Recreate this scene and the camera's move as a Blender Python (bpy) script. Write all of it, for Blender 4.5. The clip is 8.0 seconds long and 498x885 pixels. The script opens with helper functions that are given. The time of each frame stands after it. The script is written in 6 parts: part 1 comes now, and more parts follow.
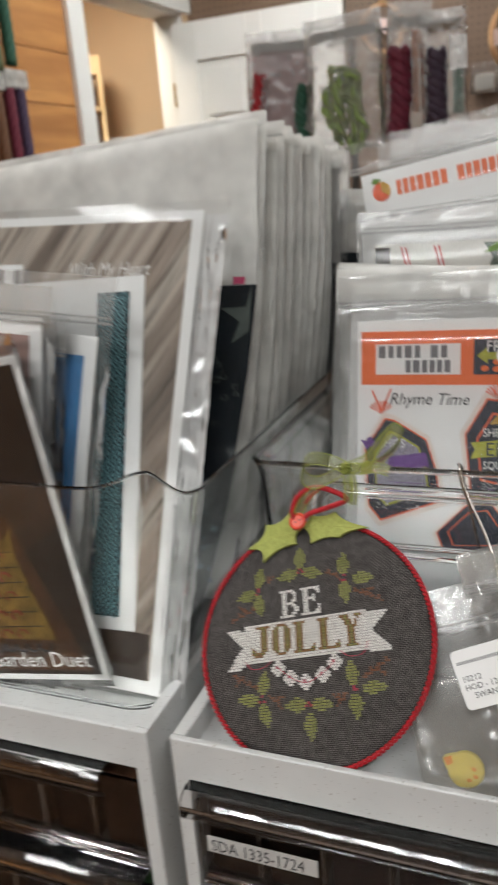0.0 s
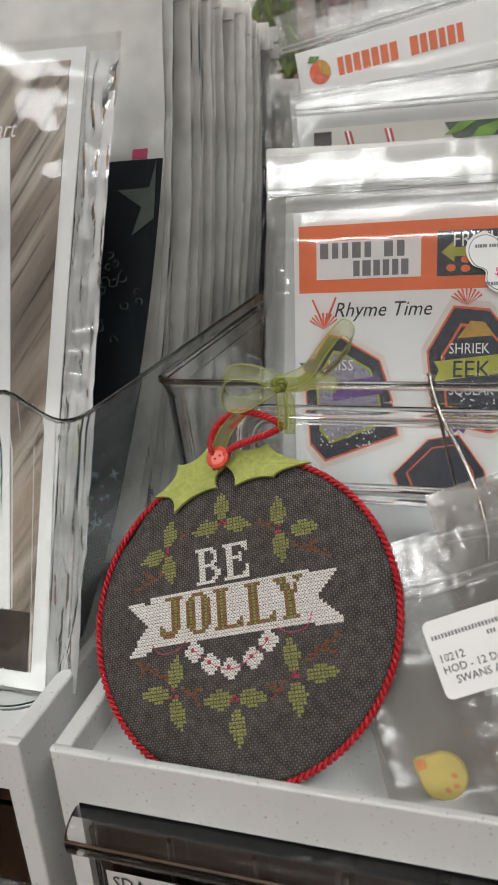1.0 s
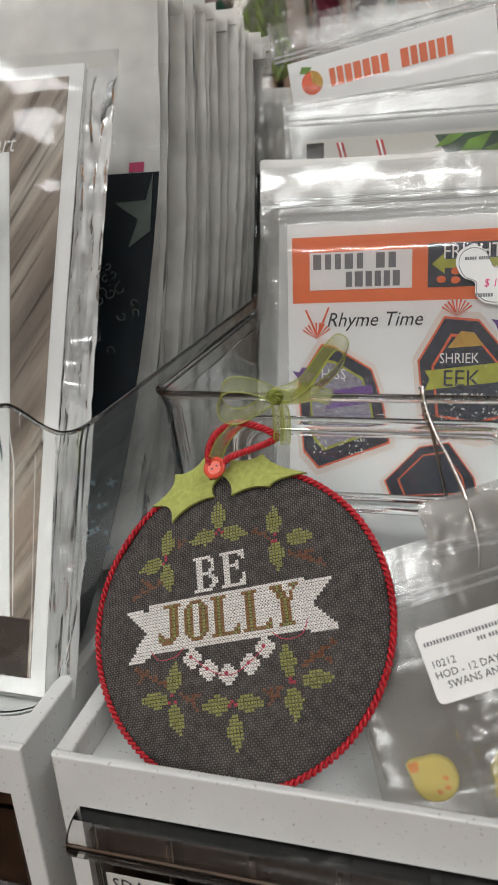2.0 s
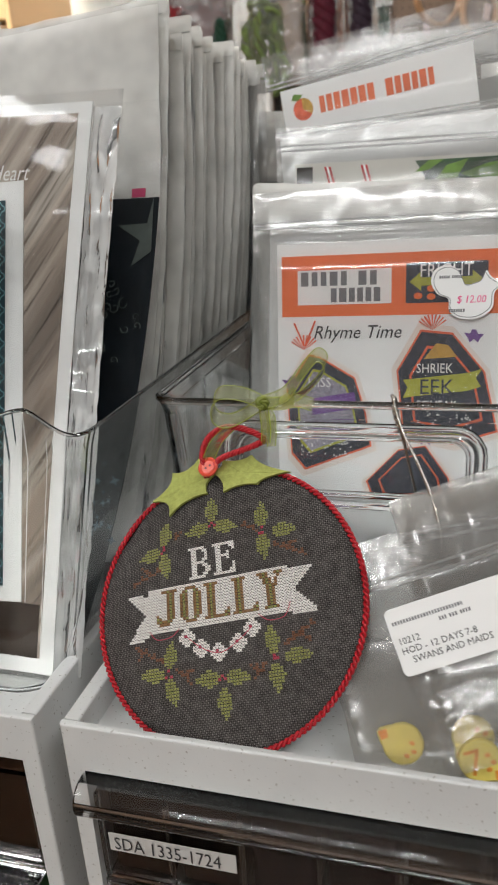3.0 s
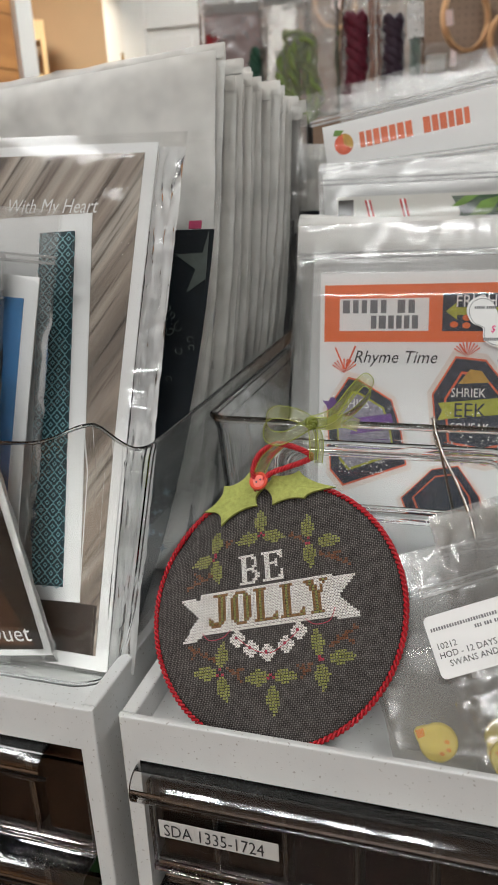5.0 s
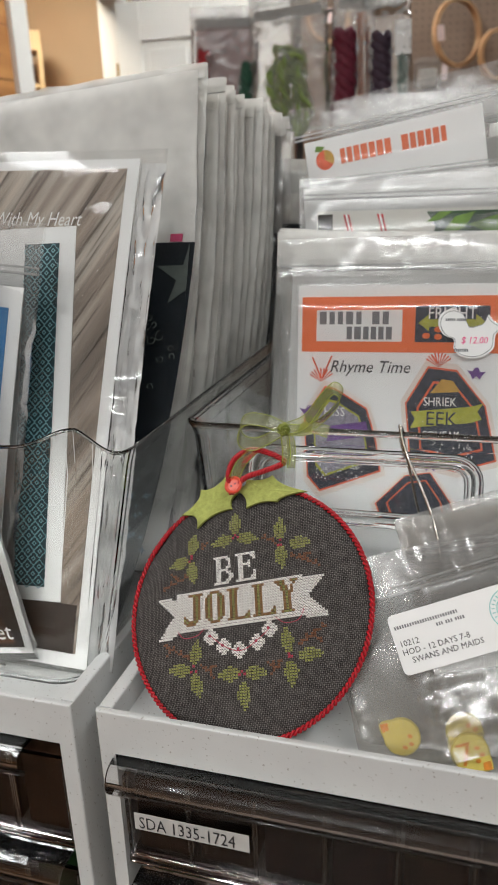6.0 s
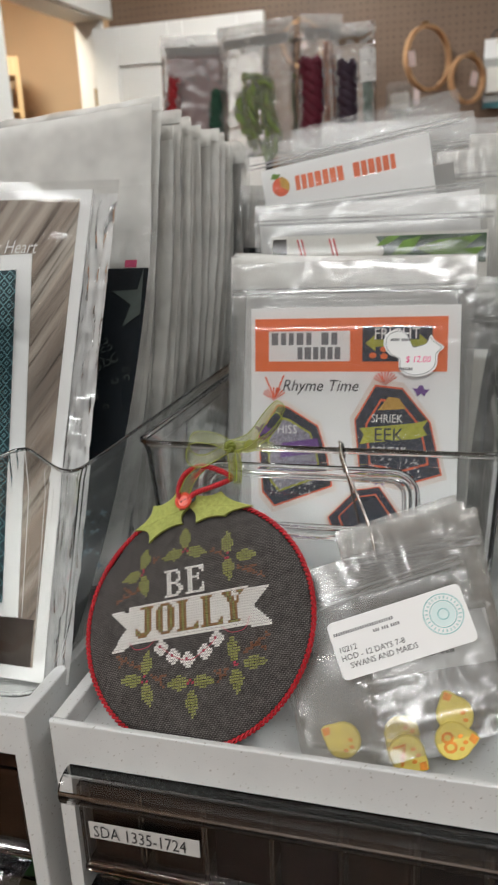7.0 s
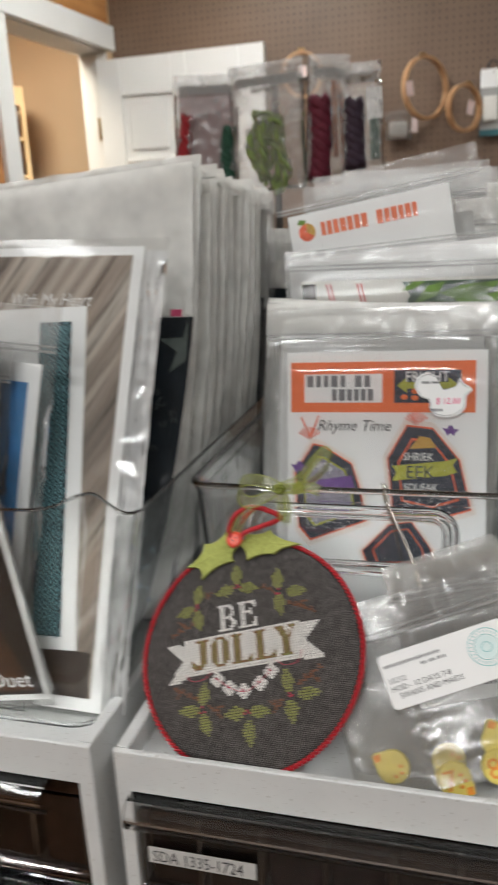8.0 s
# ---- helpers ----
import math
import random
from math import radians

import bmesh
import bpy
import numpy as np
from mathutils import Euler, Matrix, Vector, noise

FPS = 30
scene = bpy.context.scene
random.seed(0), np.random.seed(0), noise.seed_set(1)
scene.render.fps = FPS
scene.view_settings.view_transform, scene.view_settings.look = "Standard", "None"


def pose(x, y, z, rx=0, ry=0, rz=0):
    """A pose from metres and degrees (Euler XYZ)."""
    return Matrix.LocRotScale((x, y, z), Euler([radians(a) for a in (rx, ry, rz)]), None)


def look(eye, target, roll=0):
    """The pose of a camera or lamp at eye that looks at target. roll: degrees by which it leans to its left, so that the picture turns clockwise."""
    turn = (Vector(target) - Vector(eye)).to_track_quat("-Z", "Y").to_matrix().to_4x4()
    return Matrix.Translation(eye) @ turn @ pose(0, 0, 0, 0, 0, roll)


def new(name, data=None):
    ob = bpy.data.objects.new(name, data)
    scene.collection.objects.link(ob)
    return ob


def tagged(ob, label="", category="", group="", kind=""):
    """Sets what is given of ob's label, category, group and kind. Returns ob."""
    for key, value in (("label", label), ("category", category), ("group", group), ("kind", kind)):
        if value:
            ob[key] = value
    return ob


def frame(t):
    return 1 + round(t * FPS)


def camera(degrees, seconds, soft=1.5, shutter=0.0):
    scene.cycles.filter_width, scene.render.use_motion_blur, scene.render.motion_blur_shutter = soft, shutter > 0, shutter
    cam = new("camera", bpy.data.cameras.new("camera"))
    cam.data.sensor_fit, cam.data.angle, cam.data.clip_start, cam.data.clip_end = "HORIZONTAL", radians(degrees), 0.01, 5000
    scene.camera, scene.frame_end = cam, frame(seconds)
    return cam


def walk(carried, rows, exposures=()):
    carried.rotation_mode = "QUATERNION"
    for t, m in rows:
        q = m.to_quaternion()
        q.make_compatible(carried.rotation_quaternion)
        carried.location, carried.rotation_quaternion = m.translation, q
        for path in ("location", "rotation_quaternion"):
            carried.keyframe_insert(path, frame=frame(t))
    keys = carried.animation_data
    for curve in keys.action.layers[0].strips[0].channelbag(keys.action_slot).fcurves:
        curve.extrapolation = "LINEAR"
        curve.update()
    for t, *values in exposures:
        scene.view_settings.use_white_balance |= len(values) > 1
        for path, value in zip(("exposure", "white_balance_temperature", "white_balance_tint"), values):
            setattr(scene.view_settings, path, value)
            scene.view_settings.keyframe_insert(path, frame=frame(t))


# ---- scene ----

cam = camera(36.5, 8.0, soft=1.0, shutter=0.6)
cam.data.dof.use_dof = True
cam.data.dof.focus_distance = 0.335
cam.data.dof.aperture_fstop = 26.0
PATH = [
    (0, (0.152, -0.253, 1.28), (-0.556, 1.519, 0.681), -4.5),
    (0.5, (0.149, -0.207, 1.254), (-0.446, 1.589, 0.605), -4.2),
    (1, (0.134, -0.175, 1.233), (-0.424, 1.615, 0.537), -4.2),
    (2.5, (0.133, -0.191, 1.245), (-0.392, 1.606, 0.543), -3.9),
    (3, (0.145, -0.207, 1.249), (-0.384, 1.594, 0.56), -3.7),
    (3.5, (0.15, -0.211, 1.25), (-0.392, 1.591, 0.573), -3.5),
    (4, (0.142, -0.22, 1.252), (-0.415, 1.582, 0.587), -3.2),
    (4.5, (0.139, -0.225, 1.254), (-0.431, 1.577, 0.601), -2.9),
    (4.7, (0.137, -0.229, 1.256), (-0.438, 1.573, 0.605), -2.9),
    (6, (0.15, -0.243, 1.261), (-0.409, 1.572, 0.634), -2.3),
    (6.5, (0.159, -0.253, 1.258), (-0.385, 1.574, 0.653), -2.4),
    (7, (0.171, -0.252, 1.264), (-0.351, 1.588, 0.683), -2.6),
    (7.5, (0.179, -0.254, 1.27), (-0.332, 1.598, 0.715), -2.8),
    (8, (0.152, -0.277, 1.283), (-0.364, 1.58, 0.751), -2.9),
]
walk(cam, [(t, look(eye, target, roll)) for t, eye, target, roll in PATH], [(0.0, 0.05, 5880, 8), (8.0, 0.05, 5880, 8)])
scene.cycles.transparent_max_bounces = 32

# ---- light ----
world = bpy.data.worlds.new("world")
world.use_nodes = True
world.node_tree.nodes["Background"].inputs[0].default_value = (1.0, 0.9, 0.8, 1)
world.node_tree.nodes["Background"].inputs[1].default_value = 0.05
scene.world = world


def ceiling_lamp(x, y, z, w, d, watts, colour=(1.0, 0.95, 0.85)):
    lamp = bpy.data.lights.new("ceiling_lamp", "AREA")
    lamp.shape, lamp.size, lamp.size_y, lamp.energy, lamp.color = "RECTANGLE", w, d, watts, colour
    ob = new("ceiling_lamp", lamp)
    ob.matrix_world = pose(x, y, z)
    return ob


LAMPS = [(0.15, -1.45, 1.3, 0.18, 14), (-0.5, -3.1, 1.3, 0.18, 38), (0.9, -4.6, 1.3, 0.18, 50), (1.0, -0.5, 0.18, 1.2, 6), (-0.55, 2.0, 0.16, 0.9, 21), (0.75, 1.75, 0.16, 0.9, 11), (-1.0, -0.7, 0.18, 1.2, 6)]
CEILING = 2.62
for lx, ly, lw, ld, watts in LAMPS:
    ceiling_lamp(lx, ly, CEILING - 0.045, lw, ld, watts)
ceiling_lamp(-1.62, 2.35, 2.40, 0.5, 0.5, 34, (1.0, 0.84, 0.62))


# ---- materials ----
def nodes_of(name):
    m = bpy.data.materials.new(name)
    m.use_nodes = True
    return m, m.node_tree, m.node_tree.nodes["Principled BSDF"]


def ramp(nt, fac, stops):
    r = nt.nodes.new("ShaderNodeValToRGB")
    while len(r.color_ramp.elements) < len(stops):
        r.color_ramp.elements.new(0.5)
    for e, (p, c) in zip(r.color_ramp.elements, stops):
        e.position, e.color = p, (*c, 1)
    nt.links.new(fac, r.inputs[0])
    return r.outputs[0]


def noise_of(nt, scale, detail=4, stretch=(1, 1, 1), turn=(0, 0, 0)):
    co = nt.nodes.new("ShaderNodeTexCoord")
    tn = nt.nodes.new("ShaderNodeMapping")
    tn.inputs["Rotation"].default_value = [radians(a) for a in turn]
    mp = nt.nodes.new("ShaderNodeMapping")
    mp.inputs["Scale"].default_value = stretch
    n = nt.nodes.new("ShaderNodeTexNoise")
    n.inputs["Scale"].default_value, n.inputs["Detail"].default_value = scale, detail
    nt.links.new(co.outputs["Object"], tn.inputs[0])
    nt.links.new(tn.outputs[0], mp.inputs[0])
    nt.links.new(mp.outputs[0], n.inputs["Vector"])
    return n.outputs["Fac"]


def bump(nt, b, fac, dist, strength=1.0):
    bp = nt.nodes.new("ShaderNodeBump")
    bp.inputs["Distance"].default_value, bp.inputs["Strength"].default_value = dist, strength
    nt.links.new(fac, bp.inputs["Height"])
    nt.links.new(bp.outputs[0], b.inputs["Normal"])
    return bp


def plain(name, colour, rough=0.5, metal=0.0, vary=0.08, scale=60, relief=0.0, spec=0.5):
    """A surface with a soft two-scale variation of its colour."""
    m, nt, b = nodes_of(name)
    lo = tuple(c * (1 - vary) for c in colour)
    hi = tuple(min(1, c * (1 + vary)) for c in colour)
    f = noise_of(nt, scale, 6)
    nt.links.new(ramp(nt, f, [(0.3, lo), (0.7, hi)]), b.inputs["Base Color"])
    b.inputs["Roughness"].default_value, b.inputs["Metallic"].default_value = rough, metal
    b.inputs["Specular IOR Level"].default_value = spec
    if relief:
        bump(nt, b, f, relief)
    return m


def speckled(name):
    m, nt, b = nodes_of(name)
    big = noise_of(nt, 25, 3)
    base = ramp(nt, big, [(0.3, (0.60, 0.605, 0.60)), (0.7, (0.68, 0.685, 0.675))])
    dots = noise_of(nt, 560, 1)
    mask = ramp(nt, dots, [(0.665, (0, 0, 0)), (0.75, (1, 1, 1))])
    mix = nt.nodes.new("ShaderNodeMix")
    mix.data_type = "RGBA"
    mix.inputs["B"].default_value = (0.40, 0.385, 0.36, 1)
    nt.links.new(mask, mix.inputs["Factor"])
    nt.links.new(base, mix.inputs["A"])
    nt.links.new(mix.outputs["Result"], b.inputs["Base Color"])
    b.inputs["Roughness"].default_value = 0.42
    bump(nt, b, noise_of(nt, 900, 2), 0.00006)
    return m


def film(name, milk, gloss_rough, relief, scale, tint=(0.86, 0.86, 0.85), stretch=(1, 1, 0.35), ior=1.5):
    """Thin clear plastic: mostly see-through, a little milky, glossy and wrinkled."""
    m, nt, b = nodes_of(name)
    nt.nodes.remove(b)
    out = nt.nodes["Material Output"]
    clear = nt.nodes.new("ShaderNodeBsdfTransparent")
    clear.inputs[0].default_value = (0.985, 0.985, 0.985, 1)
    white = nt.nodes.new("ShaderNodeBsdfDiffuse")
    white.inputs[0].default_value = (*tint, 1)
    through_ = nt.nodes.new("ShaderNodeBsdfTranslucent")
    through_.inputs[0].default_value = (*tint, 1)
    half = nt.nodes.new("ShaderNodeMixShader")
    half.inputs[0].default_value = 0.5
    nt.links.new(white.outputs[0], half.inputs[1])
    nt.links.new(through_.outputs[0], half.inputs[2])
    body = nt.nodes.new("ShaderNodeMixShader")
    fac = ramp(nt, noise_of(nt, 22, 3), [(0.3, (milk * 0.6,) * 3), (0.7, (min(1, milk * 1.4),) * 3)])
    nt.links.new(fac, body.inputs[0])
    nt.links.new(clear.outputs[0], body.inputs[1])
    nt.links.new(half.outputs[0], body.inputs[2])
    shine = nt.nodes.new("ShaderNodeBsdfGlossy")
    shine.inputs["Roughness"].default_value = gloss_rough
    fr = nt.nodes.new("ShaderNodeFresnel")
    fr.inputs[0].default_value = ior
    bp = nt.nodes.new("ShaderNodeBump")
    bp.inputs["Distance"].default_value = relief
    nt.links.new(noise_of(nt, scale, 3, stretch), bp.inputs["Height"])
    nt.links.new(bp.outputs[0], shine.inputs["Normal"])
    nt.links.new(bp.outputs[0], fr.inputs["Normal"])
    top = nt.nodes.new("ShaderNodeMixShader")
    nt.links.new(fr.outputs[0], top.inputs[0])
    nt.links.new(body.outputs[0], top.inputs[1])
    nt.links.new(shine.outputs[0], top.inputs[2])
    nt.links.new(top.outputs[0], out.inputs[0])
    return m


def acrylic(name, tint=(0.97, 0.98, 0.98), rough=0.015):
    m, nt, b = nodes_of(name)
    b.inputs["Base Color"].default_value = (*tint, 1)
    b.inputs["Transmission Weight"].default_value = 1.0
    b.inputs["IOR"].default_value = 1.46
    b.inputs["Roughness"].default_value = rough
    return m


def linen(name):
    """Even-weave dark cloth: threads passing over and under one another, 0.8 mm apart."""
    m, nt, b = nodes_of(name)
    co = nt.nodes.new("ShaderNodeTexCoord")

    def math_node(kind, p, q=None):
        n = nt.nodes.new("ShaderNodeMath")
        n.operation = kind
        for k, v in ((0, p), (1, q)):
            if v is None:
                continue
            if isinstance(v, (int, float)):
                n.inputs[k].default_value = v
            else:
                nt.links.new(v, n.inputs[k])
        return n.outputs[0]

    sep = nt.nodes.new("ShaderNodeSeparateXYZ")
    nt.links.new(co.outputs["Object"], sep.inputs[0])
    wobble = math_node("MULTIPLY", math_node("SUBTRACT", noise_of(nt, 210, 3), 0.5), 0.9)
    uv = [math_node("ADD", math_node("MULTIPLY", sep.outputs[k], 1 / 0.0008), wobble) for k in (0, 1)]
    ridge = [math_node("ABSOLUTE", math_node("SINE", math_node("MULTIPLY", c, math.pi))) for c in uv]
    odd = math_node("MODULO", math_node("ABSOLUTE", math_node("ADD", math_node("FLOOR", uv[0]), math_node("FLOOR", uv[1]))), 2.0)
    pick = nt.nodes.new("ShaderNodeMix")
    nt.links.new(odd, pick.inputs["Factor"])
    nt.links.new(math_node("MULTIPLY", ridge[0], math_node("ADD", math_node("MULTIPLY", ridge[1], 0.45), 0.55)), pick.inputs["A"])
    nt.links.new(math_node("MULTIPLY", ridge[1], math_node("ADD", math_node("MULTIPLY", ridge[0], 0.25), 0.45)), pick.inputs["B"])
    height = pick.outputs["Result"]
    tone = math_node("ADD", math_node("MULTIPLY", height, 0.72), math_node("MULTIPLY", noise_of(nt, 330, 4), 0.42))
    nt.links.new(ramp(nt, tone, [(0.25, (0.008, 0.0072, 0.0070)), (0.60, (0.070, 0.063, 0.060)), (1.0, (0.23, 0.215, 0.205))]), b.inputs["Base Color"])
    b.inputs["Roughness"].default_value = 0.9
    b.inputs["Specular IOR Level"].default_value = 0.2
    bump(nt, b, height, 0.0002, 0.8)
    return m


def photo_boards(name):
    """A printed photo of weathered boards: planks of differing shade, dark joints and streaky grain."""
    m, nt, b = nodes_of(name)
    plank = ramp(nt, noise_of(nt, 9, 1, (5, 1, 0.15), (0, -33, 0)), [(0.38, (0.20, 0.165, 0.135)), (0.46, (0.36, 0.30, 0.25)), (0.53, (0.50, 0.45, 0.39)), (0.62, (0.33, 0.27, 0.22))])
    grain = ramp(nt, noise_of(nt, 22, 8, (14, 1, 0.7), (0, -33, 0)), [(0.34, (0.28, 0.25, 0.23)), (0.46, (0.90, 0.90, 0.90)), (0.70, (1.25, 1.24, 1.22))])
    mul = nt.nodes.new("ShaderNodeMix")
    mul.data_type, mul.blend_type = "RGBA", "MULTIPLY"
    mul.inputs["Factor"].default_value = 1.0
    nt.links.new(plank, mul.inputs["A"])
    nt.links.new(grain, mul.inputs["B"])
    nt.links.new(mul.outputs["Result"], b.inputs["Base Color"])
    b.inputs["Roughness"].default_value = 0.3
    return m


def wood(name, dark, light, scale=6.0, stretch=(1, 1, 8), turn=(0, 0, 0), rough=0.5, relief=0.0002):
    m, nt, b = nodes_of(name)
    f = noise_of(nt, scale, 8, stretch, turn)
    mid = tuple((p + q) / 2 for p, q in zip(dark, light))
    nt.links.new(ramp(nt, f, [(0.30, dark), (0.5, mid), (0.62, light), (0.72, mid)]), b.inputs["Base Color"])
    b.inputs["Roughness"].default_value = rough
    bump(nt, b, f, relief)
    return m


def pegboard(name):
    m, nt, b = nodes_of(name)
    co = nt.nodes.new("ShaderNodeTexCoord")
    sep = nt.nodes.new("ShaderNodeSeparateXYZ")
    nt.links.new(co.outputs["Object"], sep.inputs[0])
    sq = []
    for axis in (0, 2):
        pp = nt.nodes.new("ShaderNodeMath")
        pp.operation, pp.inputs[1].default_value = "PINGPONG", 0.0127
        nt.links.new(sep.outputs[axis], pp.inputs[0])
        po = nt.nodes.new("ShaderNodeMath")
        po.operation, po.inputs[1].default_value = "POWER", 2
        nt.links.new(pp.outputs[0], po.inputs[0])
        sq.append(po.outputs[0])
    ad = nt.nodes.new("ShaderNodeMath")
    nt.links.new(sq[0], ad.inputs[0])
    nt.links.new(sq[1], ad.inputs[1])
    hole = nt.nodes.new("ShaderNodeMath")
    hole.operation, hole.inputs[1].default_value = "LESS_THAN", 0.0032 ** 2
    nt.links.new(ad.outputs[0], hole.inputs[0])
    base = ramp(nt, noise_of(nt, 3.0, 6), [(0.3, (0.130, 0.082, 0.052)), (0.7, (0.185, 0.118, 0.075))])
    mix = nt.nodes.new("ShaderNodeMix")
    mix.data_type = "RGBA"
    mix.inputs["B"].default_value = (0.03, 0.02, 0.014, 1)
    nt.links.new(hole.outputs[0], mix.inputs["Factor"])
    nt.links.new(base, mix.inputs["A"])
    nt.links.new(mix.outputs["Result"], b.inputs["Base Color"])
    b.inputs["Roughness"].default_value = 0.55
    return m


WHITE_PLASTIC = speckled("speckled_white_plastic")
FILM = film("clear_bag_film", 0.07, 0.14, 0.00035, 45)
FILM_FRONT = film("new_bag_film", 0.025, 0.07, 0.00032, 40)
FILM_MILKY = film("frosted_bag_film", 0.72, 0.38, 0.0002, 40, (0.92, 0.91, 0.87))
FILM_EDGE = film("filed_bag_film", 0.52, 0.28, 0.0003, 50, (0.93, 0.915, 0.87))
FILM_SIDE = film("soft_bag_film", 0.20, 0.12, 0.0006, 60, (0.93, 0.92, 0.89))
FILM_TOP = film("zip_top_film", 0.50, 0.16, 0.0006, 70, (0.88, 0.88, 0.86), stretch=(1, 1, 0.5))
FILM_HANG = film("hanging_bag_film", 0.24, 0.14, 0.0018, 25)
ZIP = film("zip_strip", 0.42, 0.14, 0.0006, 160, stretch=(0.2, 1, 1))
ACRYLIC = acrylic("clear_acrylic")
ACRYLIC_DULL = acrylic("worn_clear_acrylic", (0.80, 0.80, 0.79), 0.03)
DRAWER_CLEAR = acrylic("smoky_drawer_plastic", (0.56, 0.53, 0.52), 0.03)
FILM_BACK = film("dull_bag_film", 0.14, 0.14, 0.0004, 40, ior=1.22)
FILM_DULL = film("old_bag_film", 0.004, 0.06, 0.0003, 30, ior=1.2)
FILM_SEAM = film("crinkled_seam_film", 0.75, 0.24, 0.0016, 90, (0.88, 0.88, 0.87), (1, 1, 0.6))
# hazy film whose grey tint also stands in for shade on the tray floor
FILM_HAZE_SHADE = film("hazy_shade_bag_film", 0.26, 0.16, 0.0005, 60, (0.50, 0.47, 0.42))
FILM_BUTTON = film("button_bag_film", 0.09, 0.10, 0.0006, 55)
GRIP = film("drawer_grip_plastic", 0.012, 0.05, 0.0004, 30, (0.6, 0.6, 0.6))
LINEN = linen("dark_linen")
RED_CORD = plain("red_cord", (0.44, 0.009, 0.018), 0.45, 0, 0.25, 700, 0.0001)
RED_BUTTON = plain("red_button", (0.72, 0.09, 0.05), 0.3)
FELT = plain("green_felt", (0.38, 0.41, 0.115), 0.95, 0, 0.14, 500, 0.0003, 0.1)
WHITE_THREAD = plain("white_thread", (0.80, 0.78, 0.75), 0.6, 0, 0.06, 900)
GREEN_THREAD = plain("green_thread", (0.31, 0.325, 0.085), 0.6, 0, 0.22, 900)
BROWN_THREAD = plain("brown_thread", (0.17, 0.065, 0.025), 0.6, 0, 0.2, 900)
GOLD_THREAD = plain("gold_thread", (0.26, 0.135, 0.045), 0.6, 0, 0.2, 900)
RED_THREAD = plain("crimson_thread", (0.42, 0.03, 0.07), 0.6, 0, 0.2, 900)
ORGANZA = film("green_organza", 0.42, 0.25, 0.0004, 300, (0.42, 0.46, 0.08), (1, 1, 1))
STEEL = plain("wire_steel", (0.55, 0.53, 0.50), 0.2, 1.0, 0.06, 200)
PAPER = plain("white_card", (0.86, 0.86, 0.85), 0.5, 0, 0.02, 12)
CREAM_CARD = plain("cream_card", (0.70, 0.68, 0.63), 0.6, 0, 0.05, 30)
GREY_CARD = plain("grey_card", (0.34, 0.335, 0.32), 0.6, 0, 0.10, 15)
ORANGE = plain("orange_print", (0.80, 0.17, 0.035), 0.45, 0, 0.05, 40)
BLACK_INK = plain("black_ink", (0.025, 0.025, 0.028), 0.5, 0, 0.1, 100)
NAVY_PRINT = plain("navy_print", (0.035, 0.04, 0.06), 0.5, 0, 0.5, 400)
LIME_PRINT = plain("lime_print", (0.42, 0.42, 0.05), 0.5, 0, 0.2, 200)
PURPLE_PRINT = plain("purple_print", (0.16, 0.07, 0.28), 0.5, 0, 0.2, 300)
LAVENDER_PRINT = plain("lavender_grey_print", (0.30, 0.28, 0.34), 0.5, 0, 0.35, 700)
CORAL_PRINT = plain("coral_print", (0.75, 0.14, 0.06), 0.5, 0, 0.2, 300)
GOLD_PRINT = plain("gold_print", (0.55, 0.33, 0.06), 0.5, 0, 0.25, 400)
PINK_INK = plain("pink_ink", (0.80, 0.04, 0.25), 0.5)
AQUA_INK = plain("aqua_ink", (0.25, 0.55, 0.55), 0.5)
GREY_INK = plain("grey_ink", (0.18, 0.18, 0.19), 0.5)
YELLOW_CLAY = plain("yellow_clay", (0.80, 0.66, 0.14), 0.45, 0, 0.06, 250, 0.0002)
ORANGE_CLAY = plain("orange_clay", (0.80, 0.30, 0.03), 0.5, 0, 0.2, 300)
WOOD_PHOTO = photo_boards("weathered_board_photo")
TEAL_PRINT = plain("teal_print", (0.006, 0.030, 0.040), 0.5, 0, 0.3, 60)
TEAL_LIGHT = plain("light_teal_print", (0.17, 0.33, 0.36), 0.5, 0, 0.15, 200)
BLUE_PRINT = plain("blue_print", (0.05, 0.22, 0.48), 0.45, 0, 0.45, 25)
MAUVE_PRINT = plain("mauve_print", (0.30, 0.20, 0.18), 0.5, 0, 0.4, 20)
DARK_PRINT = plain("dark_brown_print", (0.028, 0.018, 0.012), 0.45, 0, 0.4, 25)
RUST_PRINT = plain("rust_print", (0.085, 0.036, 0.014), 0.45, 0, 0.4, 40)
STRAW_PRINT = plain("straw_print", (0.14, 0.088, 0.020), 0.45, 0, 0.55, 160)
NIGHT_PRINT = plain("night_print", (0.004, 0.007, 0.010), 0.5, 0, 0.4, 60, spec=0.2)
SAGE_PRINT = plain("sage_print", (0.055, 0.070, 0.062), 0.5, 0, 0.3, 90)
LEAF_PRINT = plain("leaf_print", (0.12, 0.22, 0.030), 0.5, 0, 0.5, 60)
DEEP_LEAF = plain("deep_leaf_print", (0.02, 0.06, 0.015), 0.5, 0, 0.4, 60)
BERRY_PRINT = plain("berry_print", (0.50, 0.05, 0.05), 0.5, 0, 0.2, 90)
BROWN_FLOSS = plain("brown_floss", (0.040, 0.020, 0.014), 0.75, 0, 0.3, 120, 0.0008, 0.12)
TAN_FLOSS = plain("tan_floss", (0.075, 0.038, 0.022), 0.75, 0, 0.3, 120, 0.0008, 0.12)
PLUM_FLOSS = plain("plum_floss", (0.030, 0.012, 0.016), 0.75, 0, 0.3, 120, 0.0008, 0.12)
NAVY_FLOSS = plain("navy_floss", (0.006, 0.007, 0.016), 0.75, 0, 0.3, 120, 0.0008, 0.12)
